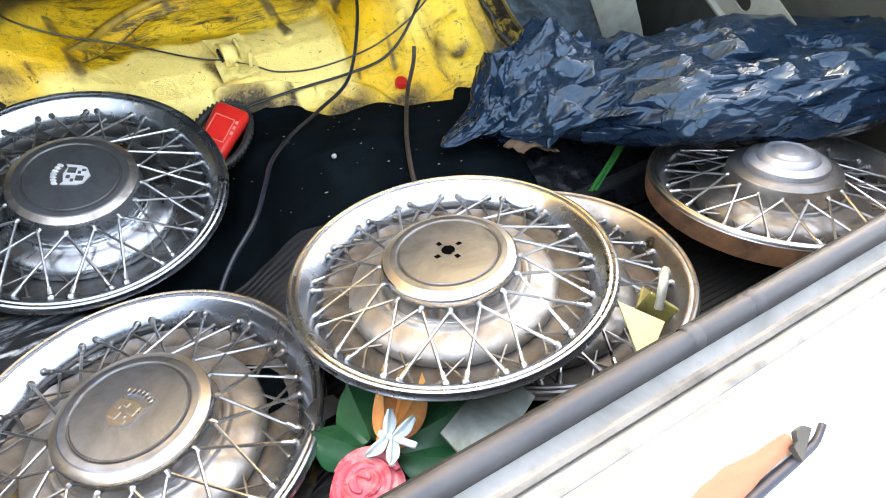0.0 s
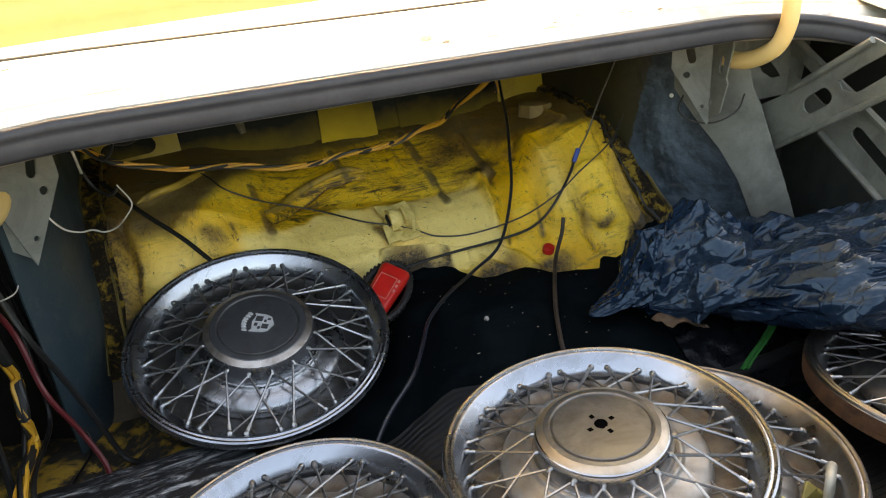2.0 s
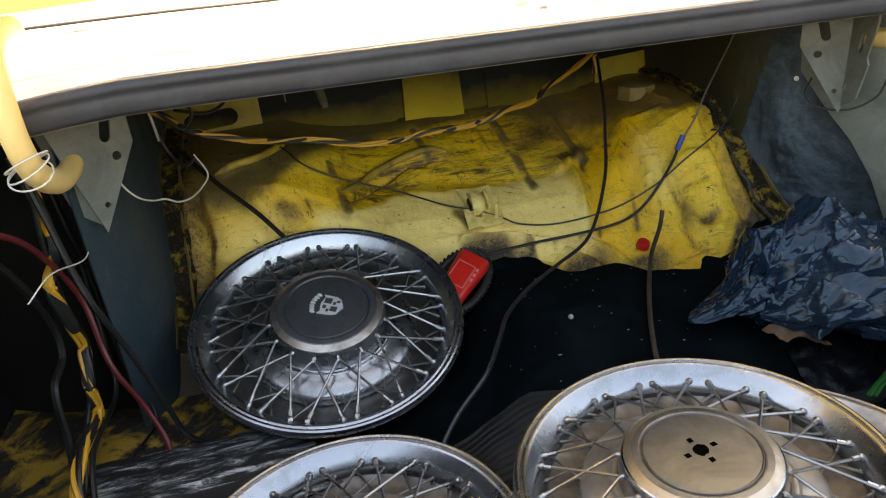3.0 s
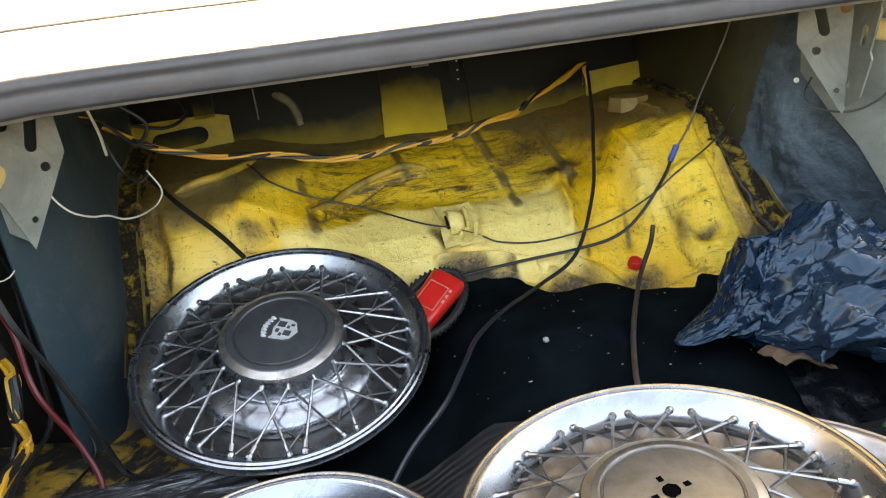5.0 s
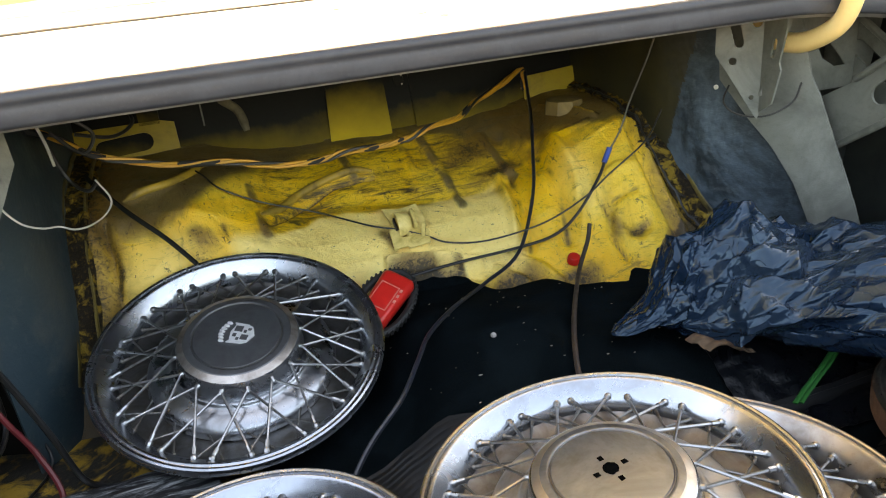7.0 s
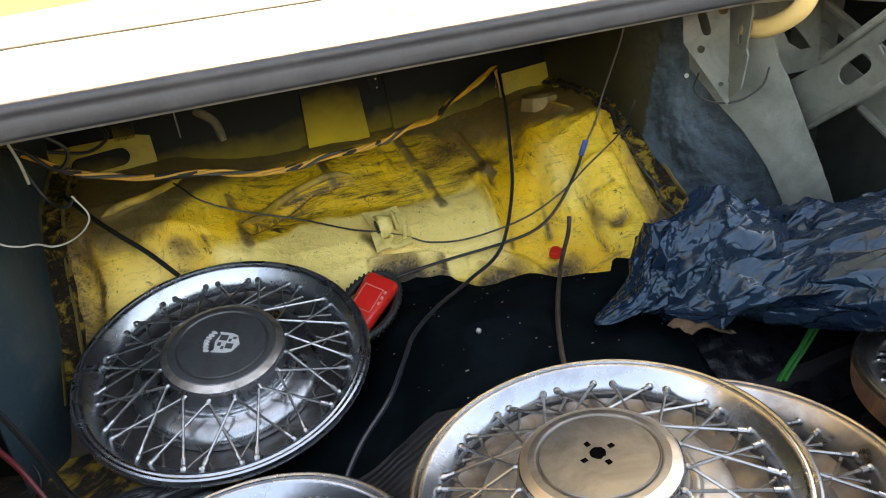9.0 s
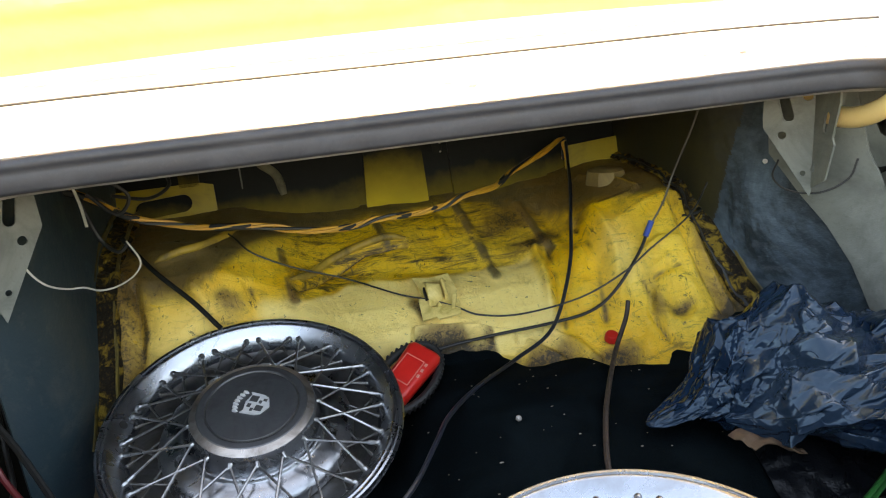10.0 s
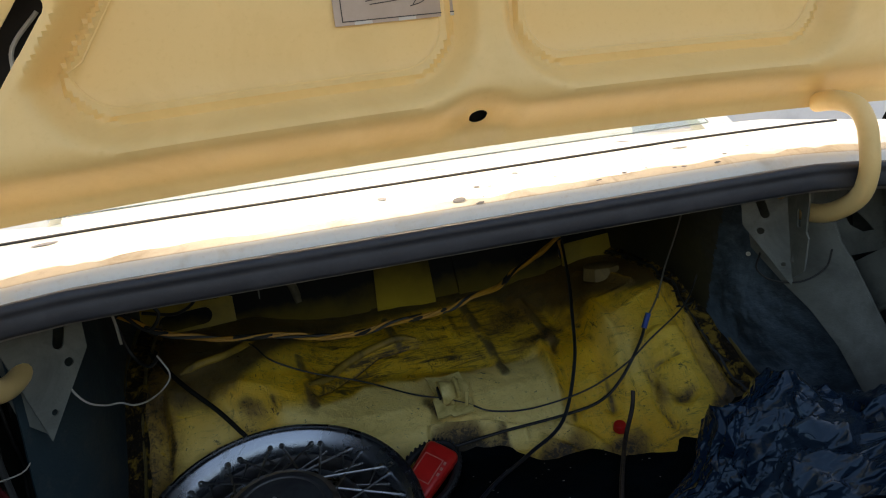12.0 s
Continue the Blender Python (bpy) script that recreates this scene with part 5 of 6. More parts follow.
BAG = bag_film()
plastic_bag = thing("plastic_bag", "crumpled shiny black plastic bag", "plastic bag", pose(0.45, 0.62, 0.0))
for nm, label, pts, wides, highs, seed in (
        ("twisted_end", "flattened twisted end of the bag", [(0.162, 0.752, 0.016), (0.200, 0.756, 0.024), (0.236, 0.756, 0.042), (0.268, 0.755, 0.070), (0.32, 0.752, 0.086), (0.38, 0.745, 0.088), (0.45, 0.76, 0.070)],
         [(0, 0.006), (0.06, 0.018), (0.25, 0.028), (0.36, 0.036), (0.46, 0.052), (0.8, 0.072), (0.93, 0.06), (1, 0.01)], [(0, 0.003), (0.06, 0.007), (0.25, 0.012), (0.42, 0.046), (0.5, 0.055), (0.8, 0.056), (0.93, 0.045), (1, 0.01)], 1.3),
        ("full_middle", "bulging middle of the bag", [(0.240, 0.714, 0.028), (0.30, 0.710, 0.044), (0.38, 0.672, 0.052), (0.47, 0.590, 0.060), (0.57, 0.520, 0.060), (0.68, 0.45, 0.065), (0.80, 0.39, 0.07)],
         [(0, 0.006), (0.06, 0.040), (0.2, 0.070), (0.4, 0.088), (0.6, 0.080), (0.8, 0.062), (1, 0.05)], [(0, 0.004), (0.06, 0.020), (0.2, 0.040), (0.4, 0.056), (0.6, 0.056), (0.8, 0.052), (1, 0.045)], 4.7),
        ("rear_fold", "loose fold lying behind the rest", [(0.38, 0.795, 0.035), (0.46, 0.765, 0.050), (0.56, 0.70, 0.056), (0.68, 0.62, 0.060), (0.83, 0.54, 0.065)],
         [(0, 0.006), (0.06, 0.045), (0.3, 0.075), (0.6, 0.085), (1, 0.08)], [(0, 0.004), (0.06, 0.014), (0.2, 0.022), (0.36, 0.050), (0.6, 0.056), (1, 0.050)], 8.1)):
    part(nm, film_tube(pts, wides, highs, seed), BAG, plastic_bag, label, True, pose(-0.45, -0.62, 0.0), 70)

# ---------------------------------------------------------------- outside
GROUND = surface("dusty_ground", (0.42, 0.39, 0.34), (0.26, 0.24, 0.21), 0.0, (0.8, 0.95), 1.5, 30.0, (0.4, 0.7), 0.6, 0.02)
bm = grid(lambda u, v: (-60 + 120 * u, -60 + 120 * v, -0.66 + 0.01 * nz(u * 300, v * 300)), 100, 100)
bmesh.ops.scale(bm, vec=(8, 8, 1), verts=[v for v in bm.verts if max(abs(v.co.x), abs(v.co.y)) > 40])
tagged(sheet("ground", bm, GROUND), "pale dusty concrete yard", "ground", kind="structure")

# ---------------------------------------------------------------- wiring
def wire(name, pts, r, mat, label, category="wire", n=7, step=6):
    return tagged(part(name, tube(smooth_path(pts, step), r, n), mat), label, category)


def lift(pts, h):
    """Points on the hump raised to rest on it."""
    return [(x, y, hump_z(x, y) + h) for x, y in pts]


wire("thin_wire", lift([(-0.345, 1.30), (-0.333, 1.284), (-0.307, 1.258), (-0.245, 1.257), (-0.152, 1.25), (-0.071, 1.194), (-0.021, 1.17)], 0.012) + [(0.02, 1.148, 0.048), (0.054, 1.125, 0.036), (0.124, 1.112, 0.030), (0.227, 1.105, 0.044), (0.305, 1.10, 0.078), (0.36, 1.108, 0.110), (0.44, 1.120, 0.155), (0.485, 1.14, 0.20), (0.50, 1.12, 0.255)], 0.0016, WIRE_BLACK, "thin dark wire sagging across the yellow hump")
feed = thing("power_cable", "black cable with a blue joint and a grey upper end", "cable")
part("cable", tube(smooth_path([(-0.088, 1.03, -0.004), (-0.066, 1.064, -0.002), (-0.034, 1.090, 0.003), (0.065, 1.098, 0.007), (0.169, 1.098, 0.010), (0.24, 1.092, 0.022), (0.288, 1.095, 0.052), (0.345, 1.12, 0.103), (0.372, 1.14, 0.134)], 6), 0.0027, 8), WIRE_BLACK, feed)
part("grey_end", tube(smooth_path([(0.372, 1.14, 0.134), (0.398, 1.135, 0.180), (0.415, 1.13, 0.232), (0.432, 1.10, 0.312), (0.440, 1.08, 0.375)], 6), 0.0018, 7), plain("grey_wire", (0.075, 0.068, 0.055), 0, 0.5), feed, "thin grey wire")
part("joint", tube([(0.364, 1.134, 0.124), (0.379, 1.140, 0.148)], 0.0052, 8), BLUE, feed, "blue crimp joint")
wire("hanging_cable", [(0.335, 1.41, 0.262), (0.318, 1.36, 0.225), (0.288, 1.28, 0.190), (0.262, 1.22, 0.150), (0.228, 1.15, 0.085), (0.168, 1.085, 0.008), (0.084, 1.035, -0.012), (0.005, 0.955, 0.0), (-0.055, 0.882, 0.006), (-0.088, 0.822, 0.005), (-0.126, 0.760, -0.003), (-0.174, 0.728, -0.030), (-0.206, 0.70, -0.056), (-0.225, 0.67, -0.080)], 0.0033, plain("blue_black_cable", (0.010, 0.013, 0.02), 0, 0.4), "dark cable hanging over the hump and across the felt", "cable")
wire("brown_hose", [(0.275, 1.026, 0.058), (0.262, 1.01, 0.035), (0.222, 0.965, 0.006), (0.143, 0.828, 0.009), (0.101, 0.740, 0.0), (0.088, 0.70, -0.01)], 0.0037, surface("brown_rubber", (0.035, 0.021, 0.014), (0.015, 0.010, 0.007), 0, (0.5, 0.8), 40, 200, (0.4, 0.7), 0.3, 0.001), "short brown rubber hose with one end raised", "hose")
wire("stay_rod", [(-0.515, 1.29, 0.215), (-0.455, 1.20, 0.175), (-0.40, 1.16, 0.128), (-0.362, 1.135, 0.085)], 0.0040, DARK_PANEL, "black rod leaning on the yellow hump", "rod")
wire("white_wire", [(-0.580, 1.02, 0.315), (-0.56, 1.006, 0.283), (-0.548, 0.98, 0.263), (-0.535, 0.988, 0.237), (-0.523, 1.02, 0.218), (-0.51, 1.044, 0.21), (-0.498, 1.066, 0.196), (-0.485, 1.103, 0.188), (-0.473, 1.156, 0.187), (-0.46, 1.152, 0.209), (-0.475, 1.16, 0.24)], 0.0014, WIRE_WHITE, "loop of thin white wire hanging by the wheel housing")
wire("white_tail", [(-0.53, 1.15, 0.345), (-0.52, 1.14, 0.31), (-0.515, 1.13, 0.275)], 0.0022, WIRE_WHITE, "short white wire tail")


def harness(name, pts, r, label, turns, taped):
    """Yellow strands twisted round each other with black tape at intervals."""
    path = smooth_path(pts, 8)
    n = len(path)
    h = thing(name, label, "wiring harness")
    for s in range(4):
        strand = []
        for i, p in enumerate(path):
            d = (path[min(i + 1, n - 1)] - path[max(i - 1, 0)]).normalized()
            a = d.cross(Vector((0.1, 0.2, 1))).normalized()
            b = a.cross(d)
            t = turns * 2 * math.pi * i / n + s * math.pi / 2
            w = r * (0.8 + 0.5 * nz(i * 0.13, s * 3.1))
            strand.append(p + w * (math.cos(t) * a + math.sin(t) * b))
        part("strand", tube(strand, r * 0.62, 6), WIRE_YELLOW if s < 3 else WIRE_BLACK, h)
    for f0, f1 in taped:
        seg = path[int(f0 * (n - 1)):int(f1 * (n - 1)) + 1]
        if len(seg) > 2:
            part("tape", tube(seg, r * 1.5, 8, taper=lambda s: 0.85 + 0.15 * math.sin(math.pi * s)), BLACK_RUBBER, h, "black tape binding")
    return h


harness("main_harness", [(-0.565, 1.16, 0.335), (-0.519, 1.204, 0.301), (-0.48, 1.208, 0.269), (-0.427, 1.212, 0.248), (-0.362, 1.216, 0.231), (-0.276, 1.22, 0.219), (-0.214, 1.224, 0.201), (-0.139, 1.228, 0.194), (-0.089, 1.232, 0.2), (-0.019, 1.236, 0.2), (0.033, 1.24, 0.205), (0.076, 1.244, 0.218), (0.139, 1.278, 0.218), (0.186, 1.322, 0.232), (0.26, 1.366, 0.25), (0.325, 1.41, 0.268), (0.334, 1.415, 0.255), (0.333, 1.42, 0.225)], 0.0042, "yellow wiring harness bound with black tape sagging below the parcel shelf", 7,
        [(0.0, 0.05), (0.10, 0.14), (0.24, 0.28), (0.40, 0.43), (0.50, 0.525), (0.56, 0.58), (0.72, 0.75)])
harness("side_harness", [(-0.655, 0.96, 0.32), (-0.64, 0.947, 0.259), (-0.64, 0.945, 0.195), (-0.64, 0.894, 0.169), (-0.64, 0.911, 0.117), (-0.64, 0.93, 0.061), (-0.64, 0.903, 0.013), (-0.64, 0.897, -0.032), (-0.64, 0.828, -0.026), (-0.64, 0.768, -0.04), (-0.63, 0.73, -0.075)], 0.0058, "yellow wiring harness bound with dark tape down the side well", 3, [(0.0, 0.12), (0.17, 0.24), (0.33, 0.45), (0.52, 0.62), (0.72, 0.82)])
wire("red_cable", [(-0.66, 0.78, 0.29), (-0.635, 0.831, 0.258), (-0.63, 0.893, 0.199), (-0.62, 0.925, 0.125), (-0.60, 0.885, 0.05), (-0.575, 0.885, -0.03), (-0.555, 0.86, -0.085), (-0.56, 0.80, -0.088)], 0.0038, WIRE_RED, "dark red cable in the side well", "cable")
for k, (pts, r) in enumerate([([(-0.63, 0.91, 0.30), (-0.62, 0.903, 0.247), (-0.607, 0.892, 0.178), (-0.593, 0.884, 0.128), (-0.578, 0.895, 0.065), (-0.555, 0.895, -0.02), (-0.535, 0.885, -0.085), (-0.50, 0.86, -0.090)], 0.0042),
                               ([(-0.625, 0.99, 0.28), (-0.63, 0.998, 0.196), (-0.63, 0.99, 0.119), (-0.625, 0.965, 0.036), (-0.625, 0.94, -0.03), (-0.63, 0.819, -0.035), (-0.62, 0.74, -0.07)], 0.0036),
                               ([(-0.67, 0.78, 0.27), (-0.66, 0.837, 0.225), (-0.66, 0.905, 0.126), (-0.66, 0.907, 0.063), (-0.66, 0.851, 0.046), (-0.66, 0.832, -0.032), (-0.655, 0.78, -0.085)], 0.0050),
                               ([(-0.63, 0.965, 0.28), (-0.625, 0.969, 0.215), (-0.622, 0.982, 0.156), (-0.61, 0.96, 0.012), (-0.585, 0.945, -0.085), (-0.605, 0.85, -0.085), (-0.60, 0.80, -0.09)], 0.0022),
                               ([(-0.64, 0.94, 0.28), (-0.645, 0.93, 0.20), (-0.648, 0.94, 0.12), (-0.645, 0.93, 0.02), (-0.65, 0.86, -0.04), (-0.65, 0.80, -0.085)], 0.0030)]):
    wire("black_cable", pts, r, WIRE_BLACK, "loose black cable in the side well", "cable")
wire("white_wire", [(-0.605, 0.96, 0.31), (-0.6, 0.983, 0.27), (-0.6, 0.963, 0.212), (-0.6, 0.927, 0.185), (-0.612, 0.84, 0.205), (-0.63, 0.80, 0.19)], 0.0010, WIRE_WHITE, "thin white wire hanging from the hinge")
for k in range(3):
    wire("tie_wire", [(-0.584 + 0.022 * math.cos(a), 0.806 + 0.022 * math.sin(a), 0.330 + 0.007 * k + 0.010 * math.sin(a + k)) for a in [2 * math.pi * j / 10 for j in range(11)]], 0.0010, WIRE_WHITE, "white wire wound round the hinge arm", step=3)
wire("loop_wire", [(0.505, 0.985, 0.262), (0.50, 0.99, 0.235), (0.515, 0.975, 0.215), (0.545, 0.945, 0.212), (0.575, 0.925, 0.232), (0.585, 0.92, 0.262)], 0.0016, WIRE_BLACK, "thin black wire loop under the hinge bracket")
for pts in ([(-0.50, 1.23, 0.30), (-0.45, 1.25, 0.285), (-0.42, 1.28, 0.30), (-0.44, 1.31, 0.33)], [(-0.52, 1.18, 0.315), (-0.49, 1.2, 0.275), (-0.47, 1.21, 0.30), (-0.50, 1.2, 0.335)], [(-0.53, 1.16, 0.33), (-0.515, 1.17, 0.25), (-0.49, 1.16, 0.225), (-0.475, 1.17, 0.235)]):
    wire("black_loop", pts, 0.0030, WIRE_BLACK, "tangled black wire near the hump's corner")
wire("vent_hose", [(-0.30, 1.50, 0.26), (-0.285, 1.47, 0.285), (-0.255, 1.455, 0.265), (-0.245, 1.45, 0.225)], 0.009, surface("hose_rubber", (0.16, 0.14, 0.08), (0.06, 0.05, 0.03), 0, (0.5, 0.8), 20, 90, (0.4, 0.7), 0.2, 0.001), "curved dusty hose at the bulkhead", "hose", 10)

# ---------------------------------------------------------------- spare wheel clip on the hump
CHALKY = surface("chalky_yellow", (0.80, 0.62, 0.22), (0.42, 0.28, 0.05), 0, (0.4, 0.65), 30, 150, (0.42, 0.68), 0.4, 0.002)
cm = lying((-0.006, 1.178, 0.060), (0.0, -0.50, 1.0))
clip = part("spare_wheel_clip", plate([(-0.036, -0.050), (-0.012, -0.046), (-0.008, -0.052), (0.030, -0.048), (0.034, -0.018), (0.026, -0.010), (0.036, 0.006), (0.030, 0.050), (-0.006, 0.044), (-0.034, 0.052), (-0.026, 0.010), (-0.034, -0.004)], [slot(-0.006, -0.022, 0.02, 0.008, 10), slot(0.018, 0.030, 0.010, 0.007, 40), slot(-0.016, 0.034, 0.008, 0.006, 0)], 0.004), CHALKY, car, "pale yellow pressed steel clip plate", False, cm)
b = tube([(-0.006, 0.004 + 0.019 * math.cos(a), 0.003 + 0.020 * math.sin(a)) for a in [math.pi * k / 10 for k in range(11)]], 0.0085, 8, squash=(1.7, 0.4))
part("strap_loop", b, CHALKY, clip, "bent steel loop")
# black block stands for the shaded gap under the loop
part("loop_shadow_gap", box(0.004, 0.026, 0.012, 0.0015, (-0.021, 0.004, 0.007)), BLACK_RUBBER, clip, "black block for the shade in the loop's open end", False)
part("side_cheek", box(0.007, 0.042, 0.020, 0.003, (0.013, 0.006, 0.010)), CHALKY, clip, "", False)
part("bolt_head", lathe([(0, 0.005), (0.003, 0.0045), (0.004, 0.002), (0.004, 0.0)], 6), CHALKY, clip, "", False, pose(-0.002, -0.022, 0.003))
part("tongue", box(0.007, 0.030, 0.003, 0.001), CHALKY, clip, "bent tongue", False, pose(0.024, -0.022, 0.008, 10, -8, -20))
RIB = surface("dusty_yellow_rib", (0.40, 0.25, 0.032), (0.10, 0.068, 0.022), 0, (0.4, 0.65), 22, 140, (0.42, 0.72), 0.15, 0.001)
for pts, r in (([(-0.462, 1.243), (-0.43, 1.255), (-0.395, 1.269), (-0.365, 1.300), (-0.334, 1.337)], 0.0075), ([(-0.250, 1.232), (-0.215, 1.272), (-0.185, 1.305), (-0.150, 1.320), (-0.117, 1.330), (-0.07, 1.332), (-0.03, 1.331)], 0.0080)):
    part("pressed_rib", tube(smooth_path([(x, y, hump_z(x, y) + 0.001) for x, y in pts], 8), r, 10, taper=lambda t: 0.35 + 0.65 * ss(0.0, 0.12, t) * ss(1.0, 0.88, t)), RIB, car, "rounded rib pressed into the hump")
part("pressed_pad", lathe([(0, 0.017), (0.033, 0.0165), (0.038, 0.014), (0.043, -0.012)], 8), surface("dusty_yellow", (0.25, 0.165, 0.05), (0.13, 0.085, 0.032), 0, (0.6, 0.8), 15, 120, (0.4, 0.7), 0.2, 0.001), car, "", True, pose(0.386, 1.335, hump_z(0.386, 1.335) + 0.001))

# torn, rusty seam where the hump meets the housings
def seam(u, v):
    y = 1.50 - 0.47 * u
    x = lerp([(1.03, 0.545), (1.08, 0.512), (1.13, 0.494), (1.20, 0.490), (1.34, 0.485), (1.58, 0.48)], y) - 0.038 + 0.066 * v + 0.008 * nz(y * 30, 4.0)
    return (x, y, hump_z(min(x, 0.51), y) + 0.002 + 0.008 * math.sin(math.pi * v) + 0.004 * nz(y * 40, v * 3) + 0.004 * nz(y * 110, v * 9) + 0.02 * ss(0.75, 1.0, v))


SEAM = surface("tar_seam", (0.014, 0.009, 0.005), (0.24, 0.150, 0.022), 0.0, (0.6, 0.9), 42, 150, (0.50, 0.60), 0.9, 0.006)
SEAM.node_tree.nodes["Principled BSDF"].inputs["Specular IOR Level"].default_value = 0.18
sheet("body_seam", thicken(grid(seam, 140, 12), 0.003), SEAM, car, "tarry torn body seam")
part("torn_edge", tube([Vector(seam(k / 60, 0.10)) + Vector((0.004 * nz(k * 0.9, 1.0), 0, 0.003)) for k in range(8, 61)], 0.0045, 6, taper=lambda s: 0.6 + 0.5 * abs(nz(s * 40, 2.0))), BLACK_RUBBER, car, "black torn edge of the seam")


def seam_left(u, v):
    y = 1.50 - 0.46 * u
    x = -0.574 + 0.060 * v + 0.008 * nz(y * 30, 2.0)
    return (x, y, hump_z(x, y) + 0.003 + 0.012 * (1 - v) + 0.004 * nz(y * 40, v * 3, 2) + 0.004 * nz(y * 110, v * 9))


sheet("body_seam", thicken(grid(seam_left, 140, 10), 0.003), SEAM, car, "tarry torn body seam")

FLANGE = surface("grimy_flange", (0.15, 0.105, 0.02), (0.04, 0.03, 0.012), 0.0, (0.5, 0.8), 20, 120, (0.45, 0.7), 0.3, 0.002)
for off, up in ((0.020, 0.022), (0.052, 0.010)):
    part("welded_flange", tube(smooth_path([(-0.572 + off + 0.004 * nz(y * 20, off), y, hump_z(-0.56, y) + up) for y in [1.46 - 0.03 * k for k in range(15)]], 3), 0.0042, 7, squash=(0.7, 1.3)), FLANGE, car, "grimy welded flange beside the housing")
part("welded_flange", tube(smooth_path([(lerp([(1.03, 0.548), (1.08, 0.520), (1.13, 0.502), (1.20, 0.494), (1.34, 0.486), (1.58, 0.48)], y) - 0.003, y, hump_z(0.51, y) + 0.020) for y in [1.46 - 0.03 * k for k in range(15)]], 3), 0.0040, 7, squash=(0.7, 1.3)), FLANGE, car, "grimy welded flange beside the housing")

# lumps of tar and flaked paint along the seam
rng = random.Random(21)
for mat, count, label in ((BLACK_RUBBER, 70, "black lumps of old sealer"), (SEAM, 40, "flakes of paint and rust")):
    bm = bmesh.new()
    for k in range(count):
        c = Vector(seam(rng.uniform(0.5, 1.0), rng.uniform(0.0, 0.95)))
        a = rng.uniform(0.002, 0.008)
        bmesh.ops.create_icosphere(bm, subdivisions=1, radius=a, matrix=Matrix.Translation(c) @ pose(0, 0, 0, rng.uniform(-40, 40), rng.uniform(-40, 40), rng.uniform(0, 90)) @ Matrix.Diagonal((rng.uniform(0.5, 1.2), rng.uniform(0.8, 2.4), 0.35, 1)))
    tagged(part("seam_sealer", bm, mat, car, label, False), label, kind="stuff")

# ---------------------------------------------------------------- loose things
lamp = thing("work_lamp", "red plastic hand lamp with a ribbed black rubber rim", "lamp", lying((-0.090, 1.020, 0.004), (0.15, -0.55, 1.0)) @ pose(0, 0, 0, 0, 0, -56))
bm = box(0.058, 0.112, 0.030, 0.012, seg=4)
for v in bm.verts:
    v.co.x *= 1.0 - 0.22 * ss(-0.02, 0.06, -v.co.y)
part("body", bm, RED, lamp, "shiny red plastic body")
part("rubber_rim", tube([(0.039 * math.cos(a), 0.071 * math.sin(a), -0.006) for a in [2 * math.pi * k / 48 for k in range(49)]], 0.0065, 8), BLACK_RUBBER, lamp, "black ribbed rubber rim")
tooth = box(0.004, 0.0035, 0.013, 0.0008)
tme = None
for k in range(44):
    a = 2 * math.pi * k / 44
    if tme is None:
        o = part("rib", tooth, BLACK_RUBBER, lamp, "", False)
        tme = o.data
    else:
        o = new("rib", tme)
        o.parent = lamp
    o.matrix_basis = pose(0.0445 * math.cos(a), 0.0765 * math.sin(a), -0.006, 0, 0, math.degrees(a))
part("label_frame", plate([(-0.016, -0.028), (0.016, -0.028), (0.016, 0.024), (-0.016, 0.024)], [[(-0.0145, -0.0265), (0.0145, -0.0265), (0.0145, 0.0225), (-0.0145, 0.0225)]], 0.0008), plain("pale_print", (0.62, 0.17, 0.13), 0, 0.4), lamp, "thin pale outline print", False, pose(-0.003, 0, 0.0150))
for k in range(3):
    part("print_bar", box(0.004, 0.006, 0.0008), plain("print_mark", (0.62, 0.22, 0.17), 0, 0.4), lamp, "", False, pose(0.017, 0.02 - 0.012 * k, 0.0148))
cap = thing("bottle_cap", "small red plastic cap on the yellow hump", "cap", lying((0.264, 1.068, hump_z(0.264, 1.068) + 0.002), (0, -0.4, 1)))
part("cap", lathe([(0.0, 0.013), (0.0095, 0.0128), (0.0112, 0.011), (0.0118, 0.0)], 20), RED, cap)
strap = [(0.338, 0.622, -0.062), (0.36, 0.632, -0.055), (0.40, 0.645, -0.035), (0.45, 0.665, -0.01), (0.47, 0.67, 0.0)]
for dx in (0.0, 0.007):
    tagged(part("green_strap", tube(smooth_path([(x + dx, y - 0.3 * dx, z) for x, y, z in strap], 4), 0.0036, 8, squash=(1.0, 0.4)), GREEN), "narrow bright green plastic strap under the bag", "strap", "green straps")
CARD = surface("stained_card", (0.085, 0.055, 0.030), (0.045, 0.020, 0.009), 0, (0.7, 0.9), 30, 160, (0.4, 0.65), 0.3, 0.001)
bm = grid(lambda u, v: (0.236 + 0.055 * u + 0.010 * v + 0.002 * nz(u * 4, v * 4), 0.704 - 0.026 * u - 0.036 * v + 0.012 * u * v + 0.004 * nz(u * 5, 3.0), 0.012 + 0.008 * math.sin(5 * u) + 0.006 * nz(u * 3, v * 3)), 14, 8)
tagged(part("card_scrap", thicken(bm, 0.002), CARD), "torn scrap of brown stained card", "card")
# pale crumbs on the felt
SPECK = plain("pale_speck", (0.22, 0.20, 0.17), 0, 0.8)
rng = random.Random(5)
bm = bmesh.new()
for k in range(80):
    x, y = rng.uniform(-0.10, 0.42), rng.uniform(0.62, 1.02)
    if y > cloth_edge(x) - 0.02:
        continue
    s = rng.choice([0.0005, 0.0007, 0.0009, 0.0013])
    b = bmesh.ops.create_icosphere(bm, subdivisions=1, radius=s, matrix=Matrix.Translation((x, y, cloth_z(x, y) + s * 0.6)) @ Matrix.Diagonal((rng.uniform(0.7, 2.6), 1, 0.6, 1)))
tagged(part("crumbs", bm, SPECK), "pale crumbs and lint scattered on the felt", "debris", kind="stuff")
